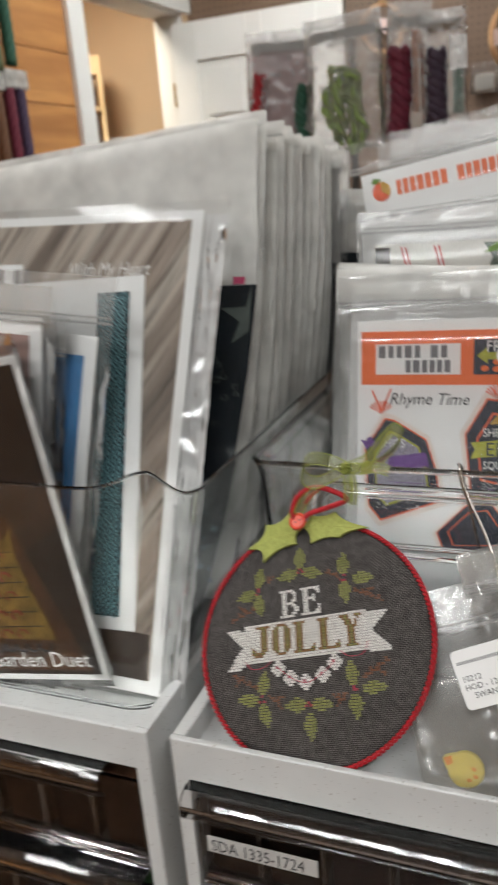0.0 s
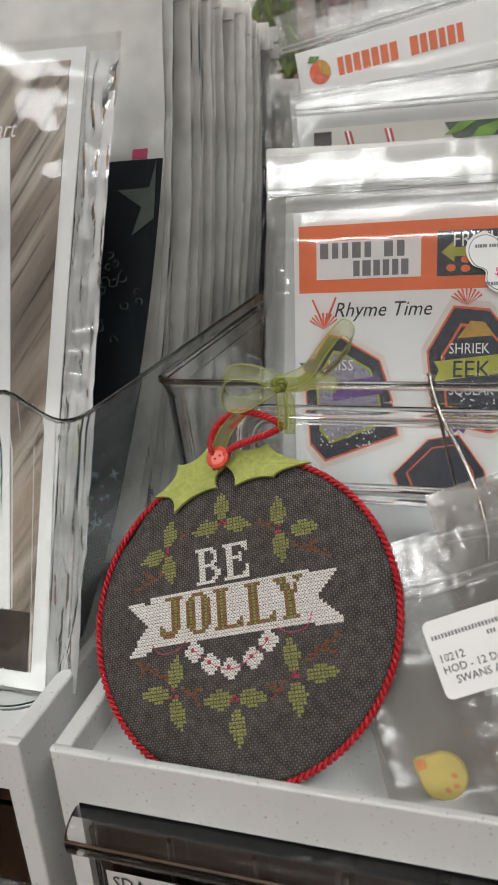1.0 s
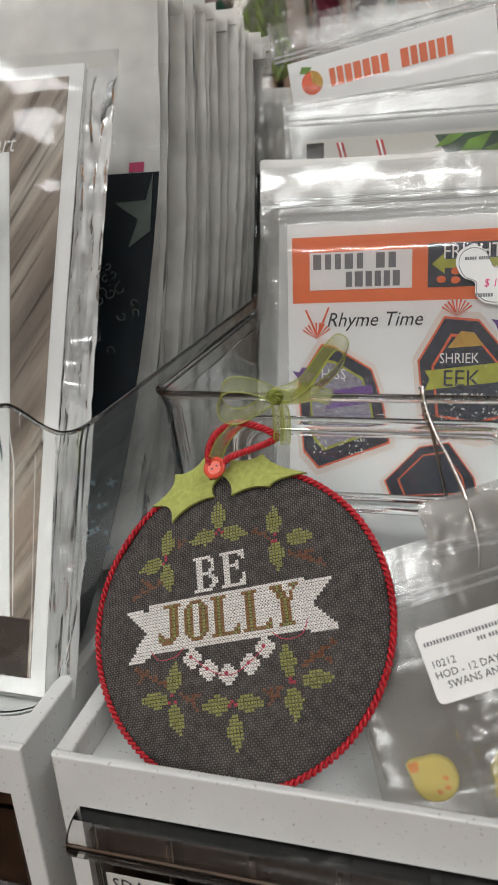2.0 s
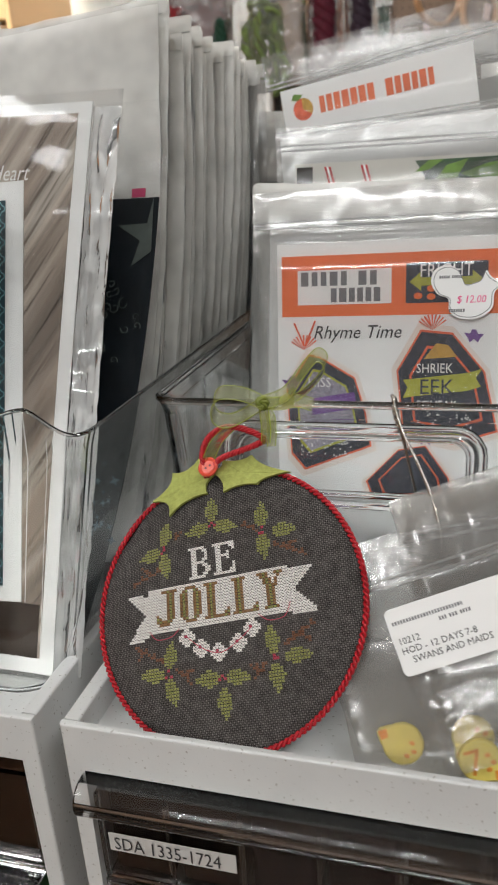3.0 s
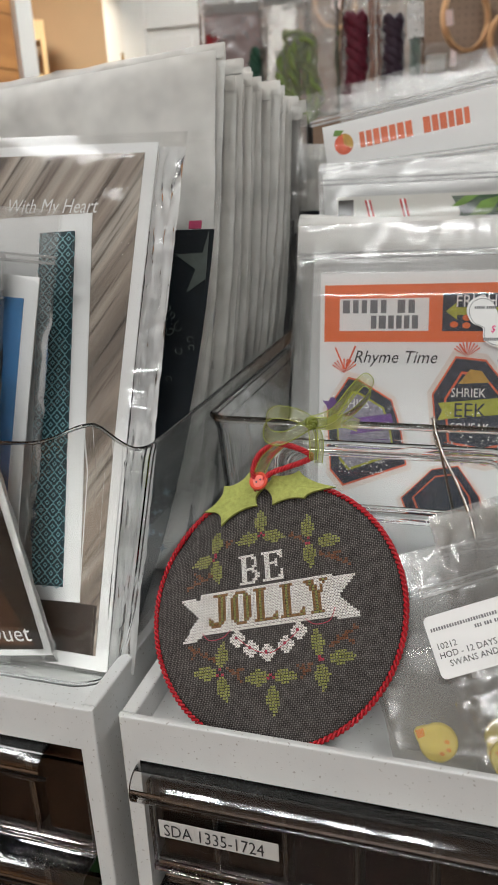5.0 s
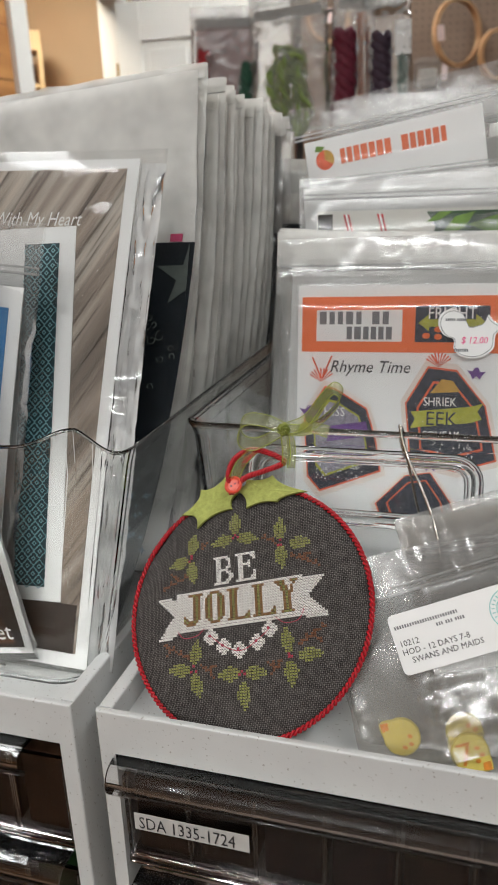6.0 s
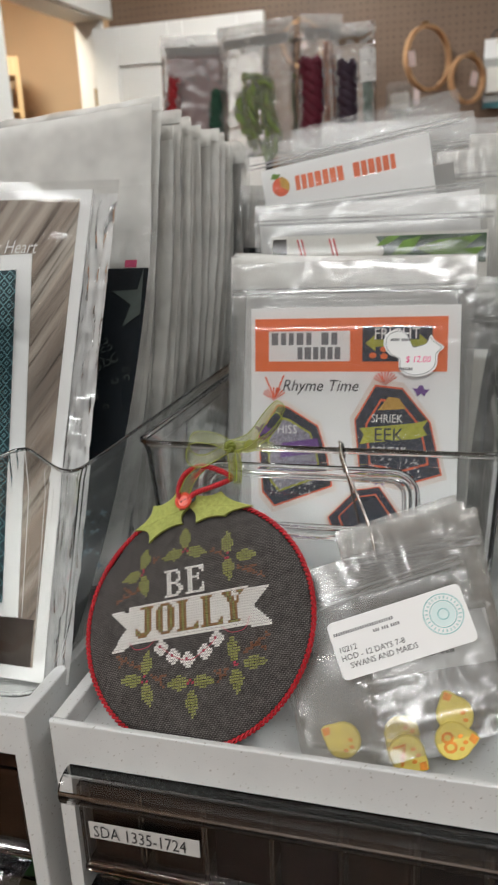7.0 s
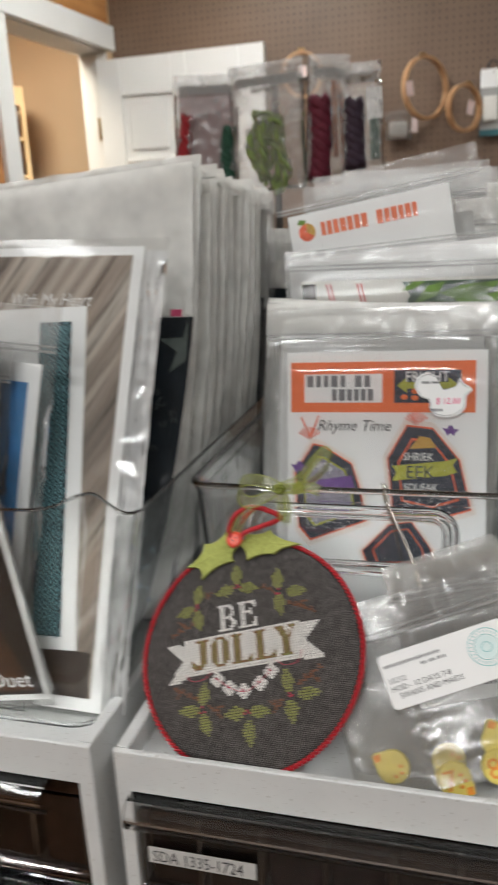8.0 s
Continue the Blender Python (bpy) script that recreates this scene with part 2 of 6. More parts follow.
DOOR_PAINT = plain("white_door_paint", (0.74, 0.73, 0.70), 0.4, 0, 0.03, 5)
TRIM_PAINT = plain("white_trim_paint", (0.72, 0.71, 0.68), 0.45, 0, 0.03, 5)
SHOP_WALL = plain("brown_shop_wall", (0.16, 0.115, 0.085), 0.85, 0, 0.25, 4)
BEIGE_WALL = plain("beige_wall_paint", (0.52, 0.40, 0.27), 0.8, 0, 0.05, 3)
PINE = wood("pine_boards", (0.30, 0.12, 0.035), (0.55, 0.27, 0.09), 2.2, (6, 0.8, 6), (0, 0, 0), 0.45)
BIRCH = wood("pale_shelf_wood", (0.56, 0.42, 0.22), (0.72, 0.57, 0.34), 5, (4, 4, 0.6), (0, 0, 0), 0.5)
HOOP_WOOD = wood("hoop_wood", (0.38, 0.20, 0.09), (0.58, 0.36, 0.19), 20, (1, 1, 1), (0, 0, 0), 0.45)
PEGBOARD = pegboard("brown_pegboard")
CEILING_PAINT = plain("white_ceiling_paint", (0.78, 0.77, 0.74), 0.9, 0, 0.02, 4)
FLOOR_WOOD = wood("floor_boards", (0.06, 0.035, 0.02), (0.13, 0.08, 0.045), 3, (8, 0.7, 1), (0, 0, 0), 0.45)
COUNTER = plain("counter_laminate", (0.35, 0.33, 0.30), 0.5, 0, 0.06, 30)
BRASS = plain("brass", (0.45, 0.31, 0.12), 0.35, 1.0)
BLACK_METAL = plain("black_metal", (0.03, 0.03, 0.03), 0.4, 0.6)


def lamp_face(name, strength):
    m, nt, b = nodes_of(name)
    b.inputs["Base Color"].default_value = (0.9, 0.9, 0.88, 1)
    b.inputs["Emission Color"].default_value = (1.0, 0.95, 0.88, 1)
    b.inputs["Emission Strength"].default_value = strength
    return m


LAMP_FACE = lamp_face("lamp_diffuser", 6.0)


# ---- mesh helpers ----
def part(name, bm, material, parent=None, label="", smooth=False):
    me = bpy.data.meshes.new(name)
    bmesh.ops.recalc_face_normals(bm, faces=bm.faces)
    bm.to_mesh(me)
    bm.free()
    if material:
        me.materials.append(material)
    if smooth:
        for p in me.polygons:
            p.use_smooth = True
    ob = new(name, me)
    if parent:
        ob.parent = parent
    if label:
        ob["label"] = label
    return ob


def thing(name, label, category, m=None, group="", kind=""):
    ob = new(name)
    ob.empty_display_size = 0.01
    ob.matrix_world = m or Matrix()
    return tagged(ob, label, category, group, kind)


def box(x0, x1, y0, y1, z0, z1, bevel=0.0, bm=None):
    own = bmesh.new()
    bmesh.ops.create_cube(own, size=1)
    for v in own.verts:
        v.co = ((x0 + x1) / 2 + v.co.x * (x1 - x0), (y0 + y1) / 2 + v.co.y * (y1 - y0), (z0 + z1) / 2 + v.co.z * (z1 - z0))
    if bevel:
        bmesh.ops.bevel(own, geom=own.edges[:], offset=bevel, segments=2, affect="EDGES", profile=0.6)
    if bm is None:
        return own
    return join(bm, own)


def join(bm, other, m=None):
    """Adds other's faces to bm."""
    if m is not None:
        other.transform(m)
    made = {v: bm.verts.new(v.co) for v in other.verts}
    for f in other.faces:
        bm.faces.new([made[v] for v in f.verts])
    other.free()
    return bm


def slab(points, y0, y1, bm=None):
    """A flat shape given in x and z, between two depths."""
    bm = bm or bmesh.new()
    a = [bm.verts.new((x, y0, z)) for x, z in points]
    b = [bm.verts.new((x, y1, z)) for x, z in points]
    bm.faces.new(a)
    bm.faces.new(b[::-1])
    n = len(points)
    for i in range(n):
        bm.faces.new((a[i], b[i], b[(i + 1) % n], a[(i + 1) % n]))
    return bm


def smooth_line(points, steps=8, closed=False):
    """A Catmull-Rom line through the points."""
    p = [Vector(q) for q in points]
    n = len(p)
    out = []
    for i in range(n if closed else n - 1):
        a, b = p[(i - 1) % n] if closed or i else p[0], p[i]
        c = p[(i + 1) % n]
        d = p[(i + 2) % n] if closed or i + 2 < n else p[-1]
        for k in range(steps):
            t = k / steps
            out.append(0.5 * (2 * b + (c - a) * t + (2 * a - 5 * b + 4 * c - d) * t * t + (3 * b - a - 3 * c + d) * t ** 3))
    if not closed:
        out.append(p[-1])
    return out


def frames_along(line, closed=False):
    n = len(line)
    up = Vector((0.13, -0.4, 0.9)).normalized()
    out = []
    for i in range(n):
        a = line[(i - 1) % n] if closed or i else line[0]
        b = line[(i + 1) % n] if closed or i + 1 < n else line[-1]
        t = (b - a).normalized()
        s = t.cross(up)
        if s.length < 1e-4:
            s = t.cross(Vector((1, 0, 0)))
        s.normalize()
        w = s.cross(t).normalized()
        up = w
        out.append((line[i], s, w))
    return out


def tube(line, r, sides=8, closed=False, bm=None, taper=None):
    bm = bm or bmesh.new()
    rings = []
    fr = frames_along(line, closed)
    for i, (p, s, w) in enumerate(fr):
        q = r if taper is None else r * taper(i / max(1, len(fr) - 1))
        rings.append([bm.verts.new(p + s * (q * math.cos(a)) + w * (q * math.sin(a))) for a in (2 * math.pi * k / sides for k in range(sides))])
    n = len(rings)
    for i in range(n if closed else n - 1):
        a, b = rings[i], rings[(i + 1) % n]
        for k in range(sides):
            bm.faces.new((a[k], a[(k + 1) % sides], b[(k + 1) % sides], b[k]))
    if not closed:
        bm.faces.new(rings[0][::-1])
        bm.faces.new(rings[-1])
    return bm


def cord(line, r, twist, strands=3, closed=False, bm=None, sides=5):
    """A twisted cord: strands wound round a line, twist metres a turn."""
    bm = bm or bmesh.new()
    fr = frames_along(line, closed)
    run = [0.0]
    for i in range(1, len(line)):
        run.append(run[-1] + (line[i] - line[i - 1]).length)
    total = run[-1] + ((line[0] - line[-1]).length if closed else 0)
    turns = max(1, round(total / twist))
    for k in range(strands):
        pts = []
        for (p, s, w), d in zip(fr, run):
            a = 2 * math.pi * (k / strands + turns * d / total)
            pts.append(p + s * (math.cos(a) * r * 0.58) + w * (math.sin(a) * r * 0.58))
        tube(pts, r * 0.50, sides, closed, bm)
    return bm


def ribbon(line, width, side, thick=0.00015, bm=None):
    """A strip along a line; side(t) is its crosswise direction."""
    bm = bm or bmesh.new()
    rows = []
    n = len(line)
    for i, p in enumerate(line):
        s = Vector(side(i / (n - 1))).normalized() * (width / 2)
        rows.append([bm.verts.new(p - s), bm.verts.new(p - s * 0.3 + Vector((0, -thick * 3, 0))), bm.verts.new(p + s * 0.3), bm.verts.new(p + s)])
    for a, b in zip(rows, rows[1:]):
        for k in range(3):
            bm.faces.new((a[k], a[k + 1], b[k + 1], b[k]))
    return bm


def letters(text, size, x, z, y, thick=0.00012, shear=0.0, align="LEFT", widen=1.0):
    """Words standing in the x-z plane, facing -y."""
    cu = bpy.data.curves.new("words", "FONT")
    cu.body, cu.size, cu.align_x, cu.shear = text, size, align, shear
    cu.resolution_u = 2
    ob = new("words", cu)
    bpy.context.view_layer.update()
    me = bpy.data.meshes.new_from_object(ob.evaluated_get(bpy.context.evaluated_depsgraph_get()))
    bm = bmesh.new()
    bm.from_mesh(me)
    bpy.data.objects.remove(ob)
    bpy.data.curves.remove(cu)
    bpy.data.meshes.remove(me)
    bm.transform(Matrix(((widen, 0, 0, x), (0, 0, 0, y), (0, 1, 0, z), (0, 0, 0, 1))))
    return bm


def bars(words, x, z, y, h, bar=0.55, gap=0.35, bm=None):
    """Unreadable writing: one upright mark a letter, in words."""
    bm = bm or bmesh.new()
    rnd = random.Random(len(words) * 31 + int(x * 9000))
    for n in words:
        for _ in range(n):
            w = h * bar * rnd.uniform(0.8, 1.15)
            slab([(x, z), (x + w, z), (x + w, z + h), (x, z + h)], y, y + 0.0001, bm)
            x += w + h * gap * 0.5
        x += h * 0.6
    return bm


def drift(sway, t):
    """Sideways drift of a bent sheet with its height: a slow lean, or (negative) a quick bend near the foot."""
    return sway * t * t if sway >= 0 else -sway * (1 - (1 - min(1.0, t)) ** 2.5)


def rect(x0, x1, z0, z1, y, bm=None, thick=0.0002):
    return slab([(x0, z0), (x1, z0), (x1, z1), (x0, z1)], y, y + thick, bm)


# ---- the room ----
FAR = 2.99          # pegboard wall
def setting(name, bm, material, label, category):
    return tagged(part(name, bm, material), label, category, kind="structure")


setting("floor", box(-3.4, 2.4, -6.1, 4.2, -0.06, 0.0), FLOOR_WOOD, "brown wooden board floor of the shop", "floor")
ceiling = setting("ceiling", box(-3.4, 2.4, -6.1, 4.2, CEILING, CEILING + 0.08), CEILING_PAINT, "plain white painted shop ceiling", "ceiling")
setting("wall_north", box(-1.27, 2.4, FAR, FAR + 0.1, 0, CEILING), PEGBOARD, "brown perforated pegboard wall for hanging goods", "wall")
setting("wall_east", box(2.3, 2.4, -6.0, FAR, 0, CEILING), SHOP_WALL, "plain brown shop wall", "wall")
setting("wall_south", box(-3.3, 2.4, -6.1, -6.0, 0, CEILING), SHOP_WALL, "plain brown shop wall", "wall")

# the side wall with the doorway runs a little askew; y in its own frame goes along it
WEST = pose(-1.275, 2.99, 0, 0, 0, -8.2)
west = thing("wall_west", "side wall of orange knotty pine boards with a doorway", "wall", WEST, kind="structure")
D0, D1, DTOP = -0.69, -0.055, 2.045       # doorway along the wall
rnd = random.Random(5)
z = 0.0
while z < CEILING - 0.01:
    w = min(0.165, CEILING - z)
    part("board", box(-0.11, rnd.uniform(-0.001, 0.0), -9.2, D0 - 0.061, z + 0.0015, z + w - 0.0015, 0.003), PINE, west)
    z += w
part("board", box(-0.11, 0.0, D0 - 0.06, D1 + 0.05, DTOP + 0.09, CEILING, 0.003), PINE, west)
jamb = thing("door_casing", "white painted wooden door casing round an open doorway", "door frame", WEST, kind="structure")
part("jamb_near", box(-0.13, 0.0, D0 - 0.02, D0, 0, DTOP, 0.002), TRIM_PAINT, jamb)
part("jamb_far", box(-0.13, 0.0, D1, D1 + 0.02, 0, DTOP, 0.002), TRIM_PAINT, jamb)
part("head", box(-0.13, 0.0, D0 - 0.02, D1 + 0.02, DTOP, DTOP + 0.02, 0.002), TRIM_PAINT, jamb)
part("casing_near", box(0.0, 0.022, D0 - 0.085, D0 - 0.004, 0, DTOP + 0.005, 0.003), TRIM_PAINT, jamb)
part("casing_top", box(0.0, 0.026, D0 - 0.10, D1 + 0.05, DTOP + 0.006, DTOP + 0.10, 0.003), TRIM_PAINT, jamb)

# the room behind the doorway
setting("wall_west_far", box(-3.3, -3.2, -6.0, 4.2, 0, CEILING), BEIGE_WALL, "beige painted wall of the next room", "wall")
setting("wall_north_far", box(-3.2, -1.42, 3.35, 3.45, 0, CEILING), BEIGE_WALL, "warm beige wall of the next room seen through the doorway", "wall")
shelf = thing("display_shelf", "pale wooden display rack with small coloured goods on its ledges", "shelf", pose(-2.00, 3.14, 0.0, 0, 0, 32))
part("side_panel", box(-0.17, -0.15, -0.16, 0.0, 0, 1.98, 0.002), BIRCH, shelf)
part("side_panel", box(0.15, 0.17, -0.16, 0.0, 0, 1.98, 0.002), BIRCH, shelf)
part("top_board", box(-0.149, 0.149, -0.16, 0.0, 1.90, 1.98, 0.002), BIRCH, shelf)
for i in range(11):
    part("ledge", box(-0.149, 0.149, -0.15, -0.002, 0.10 + i * 0.165, 0.115 + i * 0.165), BIRCH, shelf)
GOODS = [plain("goods_" + n, c, 0.5) for n, c in (("white", (0.8, 0.8, 0.8)), ("brown", (0.2, 0.1, 0.05)), ("orange", (0.8, 0.3, 0.05)), ("grey", (0.25, 0.25, 0.27)), ("red", (0.5, 0.05, 0.04)))]
for i in range(6, 11):
    x = -0.145
    while x < 0.10:
        w, h = rnd.uniform(0.04, 0.075), rnd.uniform(0.06, 0.12)
        z = 0.1155 + i * 0.165
        tagged(part("small_box", box(x, x + w, -0.12, -0.03, z, z + h, 0.004), rnd.choice(GOODS)), "small coloured craft package standing on a rack", "package", "goods on the rack").matrix_world = pose(-2.00, 3.14, 0, 0, 0, 32)
        x += w + 0.004

# the open door, folded back along the pegboard
door = thing("door_1", "white six-panel interior door standing wide open", "door", pose(-1.325, 2.93, 0, 0, 0, 0.5), kind="structure")
DW, DH = 0.725, 2.012
bm = box(0, DW, 0.012, 0.040, 0.012, DH, 0.0015)
part("leaf", bm, DOOR_PAINT, door)
cols = [(0.0, 0.105), (0.33, 0.395), (0.62, DW)]
rows = [(0.012, 0.23), (0.86, 1.02), (1.60, 1.62), (DH - 0.148, DH)]
for a, b in cols:
    part("stile", box(a, b, 0.0, 0.0118, 0.012, DH, 0.003), DOOR_PAINT, door)
for a, b in rows:
    for (c0, c1), (e0, e1) in zip(cols, cols[1:]):
        part("rail", box(c1 + 0.0002, e0 - 0.0002, 0.0005, 0.0118, a, b, 0.003), DOOR_PAINT, door)
for (a0, a1), (b0, b1) in zip(rows, rows[1:]):
    for (c0, c1), (e0, e1) in zip(cols, cols[1:]):
        part("panel", box(c1 + 0.03, e0 - 0.03, 0.004, 0.0118, a1 + 0.03, b0 - 0.03, 0.006), DOOR_PAINT, door)
for z in (0.25, 1.05, 1.70):
    part("hinge", box(-0.010, 0.0, -0.004, 0.03, z, z + 0.09, 0.002), BRASS, door, "brass hinge")

# lamps on the ceiling
for i, (lx, ly, lw, ld, watts) in enumerate(LAMPS):
    lamp = thing("ceiling_light", "white ceiling light fixture with a bright diffuser", "light", pose(lx, ly, CEILING), group="ceiling lights")
    part("housing", box(-lw / 2 - 0.02, lw / 2 + 0.02, -ld / 2 - 0.02, ld / 2 + 0.02, -0.03, 0.0, 0.004), TRIM_PAINT, lamp)
    part("diffuser", box(-lw / 2, lw / 2, -ld / 2, ld / 2, -0.040, -0.0302), LAMP_FACE, lamp)

# ---- counter and the two drawer cabinets ----
TOP, BASE = 1.05, 0.80
counter = thing("counter", "plain grey laminate counter carrying the drawer cabinets", "counter", pose(0, 0, 0))
part("top", box(-0.75, 0.75, -0.02, 0.56, BASE - 0.03, BASE, 0.003), COUNTER, counter)
part("body", box(-0.72, 0.72, 0.02, 0.54, 0.0, BASE - 0.0302), COUNTER, counter)


def drawer(cab, width, z0, z1, colours, tab0, tab1, rnd):
    """A clear drawer with a rolled grip along its upper edge and floss in its cells."""
    x0, x1 = 0.0085, width - 0.0085
    d = part("drawer", box(x0, x1, 0.004, 0.0065, z0, z1 - 0.012, 0.0008), DRAWER_CLEAR, cab, "clear plastic drawer front")
    # rolled grip: a hooked lip, drawn as a profile
    prof = [(0.005, 0.0)]
    prof += [(-0.0035 + 0.0078 * math.cos(a), -0.0078 + 0.0078 * math.sin(a)) for a in (radians(95 + 165 * k / 12) for k in range(13))]
    prof += [(-0.0035 + 0.0064 * math.cos(a), -0.0078 + 0.0064 * math.sin(a)) for a in (radians(260 - 165 * k / 12) for k in range(13))]
    prof += [(0.005, -0.0016)]
    bm = bmesh.new()
    ends = []
    for x in (tab0, tab1):
        ends.append([bm.verts.new((x, py, z1 + pz)) for py, pz in prof])
    n = len(prof)
    for i in range(n):
        bm.faces.new((ends[0][i], ends[0][(i + 1) % n], ends[1][(i + 1) % n], ends[1][i]))
    bm.faces.new(ends[0])
    bm.faces.new(ends[1][::-1])
    part("grip", bm, GRIP, d, "clear rolled plastic grip", smooth=False)
    bm = box(x0, x1, 0.0010, 0.0038, z0, z0 + 0.004, 0.0006)
    part("bottom_rim", bm, DRAWER_CLEAR, d)
    part("tray", box(x0, x1, 0.0067, 0.36, z0, z0 + 0.0025), DRAWER_CLEAR, d)
    cells = 8
    step = (x1 - x0) / cells
    for i in range(cells + 1):
        xx = min(max(x0 + i * step, x0 + 0.001), x1 - 0.001)
        part("rib", box(xx - 0.0009, xx + 0.0009, 0.0018, 0.0039, z0 + 0.0042, z1 - 0.0125, 0.0004), ACRYLIC, d)
    for i in range(cells):
        a = x0 + i * step + 0.0022
        b = a + step - 0.0044
        for k in range(2):
            ya = 0.0095 + k * 0.035
            h = (z1 - z0) * rnd.uniform(0.70, 0.82)
            part("floss_block", box(a, b, ya, ya + 0.031, z0 + 0.0027, z0 + h, 0.0022), colours[i] if k == 0 else BROWN_FLOSS, d, "bundle of wound embroidery floss")
    return d


def cabinet(x, width, label, group, tabs, palette, seed):
    """A white drawer cabinet whose top is an open tray."""
    rnd = random.Random(seed)
    cab = thing("drawer_cabinet", label, "drawer cabinet", pose(x, 0, 0), group=group)
    depth = 0.47
    t = 0.0068
    fd = 0.0034
    bm = slab([(0, BASE), (t, BASE), (t, TOP - 0.0205), (width - t, TOP - 0.0205), (width - t, BASE), (width, BASE), (width, TOP), (0, TOP)], 0.0, fd)
    outer = [e for e in bm.edges if sum(v.co.y < 1e-6 for v in e.verts) == 2 or (all(v.co.z > TOP - 1e-6 for v in e.verts) and abs(e.verts[0].co.x - e.verts[1].co.x) > 0.1)]
    bmesh.ops.bevel(bm, geom=outer, offset=0.0011, segments=3, affect="EDGES", profile=0.55)
    part("front_frame", bm, WHITE_PLASTIC, cab, "moulded white front with rounded edges")
    for xa, xb in ((0.0, t), (width - t, width)):
        bm = box(xa, xb, fd, depth, BASE, TOP)
        bmesh.ops.bevel(bm, geom=[e for e in bm.edges if all(v.co.z > TOP - 1e-6 for v in e.verts) and abs(e.verts[0].co.y - e.verts[1].co.y) > 0.1], offset=0.0011, segments=3, affect="EDGES", profile=0.55)
        part("side_panel", bm, WHITE_PLASTIC, cab)
    part("tray_floor", box(t + 0.0002, width - t - 0.0002, 0.0036, depth - 0.0045, TOP - 0.0205, TOP - 0.0125), WHITE_PLASTIC, cab)
    part("back_panel", box(t + 0.0002, width - t - 0.0002, depth - 0.004, depth, BASE, TOP, 0.001), WHITE_PLASTIC, cab)
    part("base_panel", box(t + 0.0002, width - t - 0.0002, 0.0, depth - 0.0045, BASE, BASE + 0.004), WHITE_PLASTIC, cab)
    z1 = TOP - 0.0225
    row = 0
    while z1 - 0.062 > BASE:
        t0, t1 = tabs if row == 0 else (0.012, width - 0.012)
        drawer(cab, width, z1 - 0.0615, z1, palette if row == 0 else [rnd.choice((BROWN_FLOSS, NAVY_FLOSS, DEEP_LEAF)) for _ in palette], t0, t1, rnd)
        part("divider_rail", box(t + 0.0002, width - t - 0.0002, 0.010, 0.30, z1 - 0.0655, z1 - 0.0625), WHITE_PLASTIC, cab)
        z1 -= 0.0665
        row += 1
    return cab


WIDTH = 0.262
right_cab = cabinet(0.0, WIDTH, "white speckled plastic drawer cabinet with clear drawers, number label", "drawer cabinets",
                    (0.0072, WIDTH - 0.0072), [BROWN_FLOSS, BROWN_FLOSS, PLUM_FLOSS, PLUM_FLOSS, BROWN_FLOSS, NAVY_FLOSS, NAVY_FLOSS, NAVY_FLOSS], 3)
left_cab = cabinet(-0.012 - WIDTH, WIDTH, "white speckled plastic drawer cabinet with clear drawers of brown floss", "drawer cabinets",
                   (0.02, WIDTH - 0.025), [BROWN_FLOSS, BROWN_FLOSS, TAN_FLOSS, BROWN_FLOSS, BROWN_FLOSS, TAN_FLOSS, BROWN_FLOSS, TAN_FLOSS], 4)
sticker = part("number_label", rect(0.0130, 0.0675, 0.9868, 0.9962, 0.0012), plain("label_film", (0.58, 0.57, 0.55), 0.35), right_cab, "pale printed number label")
part("number_text", letters("SDA 1335-1724", 0.0094, 0.0152, 0.9882, 0.0008, widen=0.76), BLACK_INK, sticker, "black printed characters")
mark = thing("lip_mark", "small black stuck-on scroll mark on a white cabinet lip", "mark", pose(0.1965, -0.0002, 1.036))
part("scroll", tube(smooth_line([(0, 0, 0.006), (0.003, 0, 0.004), (0.001, 0, 0.001), (0.004, 0, -0.002), (0.001, 0, -0.004)], 6), 0.0008, 6), BLACK_INK, mark)
part("dot", tube([Vector((-0.001, 0, 0.0085)), Vector((0.0015, 0, 0.0088))], 0.0008, 6), BLACK_INK, mark)


# ---- clear bins ----
def loop_points(x0, x1, y0, y1, r, n=6, mid=0):
    """A rounded rectangle, as points in x and y."""
    out = []
    for cx, cy, a0 in ((x1 - r, y0 + r, -90), (x1 - r, y1 - r, 0), (x0 + r, y1 - r, 90), (x0 + r, y0 + r, 180)):
        for k in range(n + 1):
            a = radians(a0 + 90 * k / n)
            out.append((cx + r * math.cos(a), cy + r * math.sin(a)))
    for k in range(1, mid + 1):
        out.append((x0 + r + (x1 - x0 - 2 * r) * k / (mid + 1), y0))
    return out


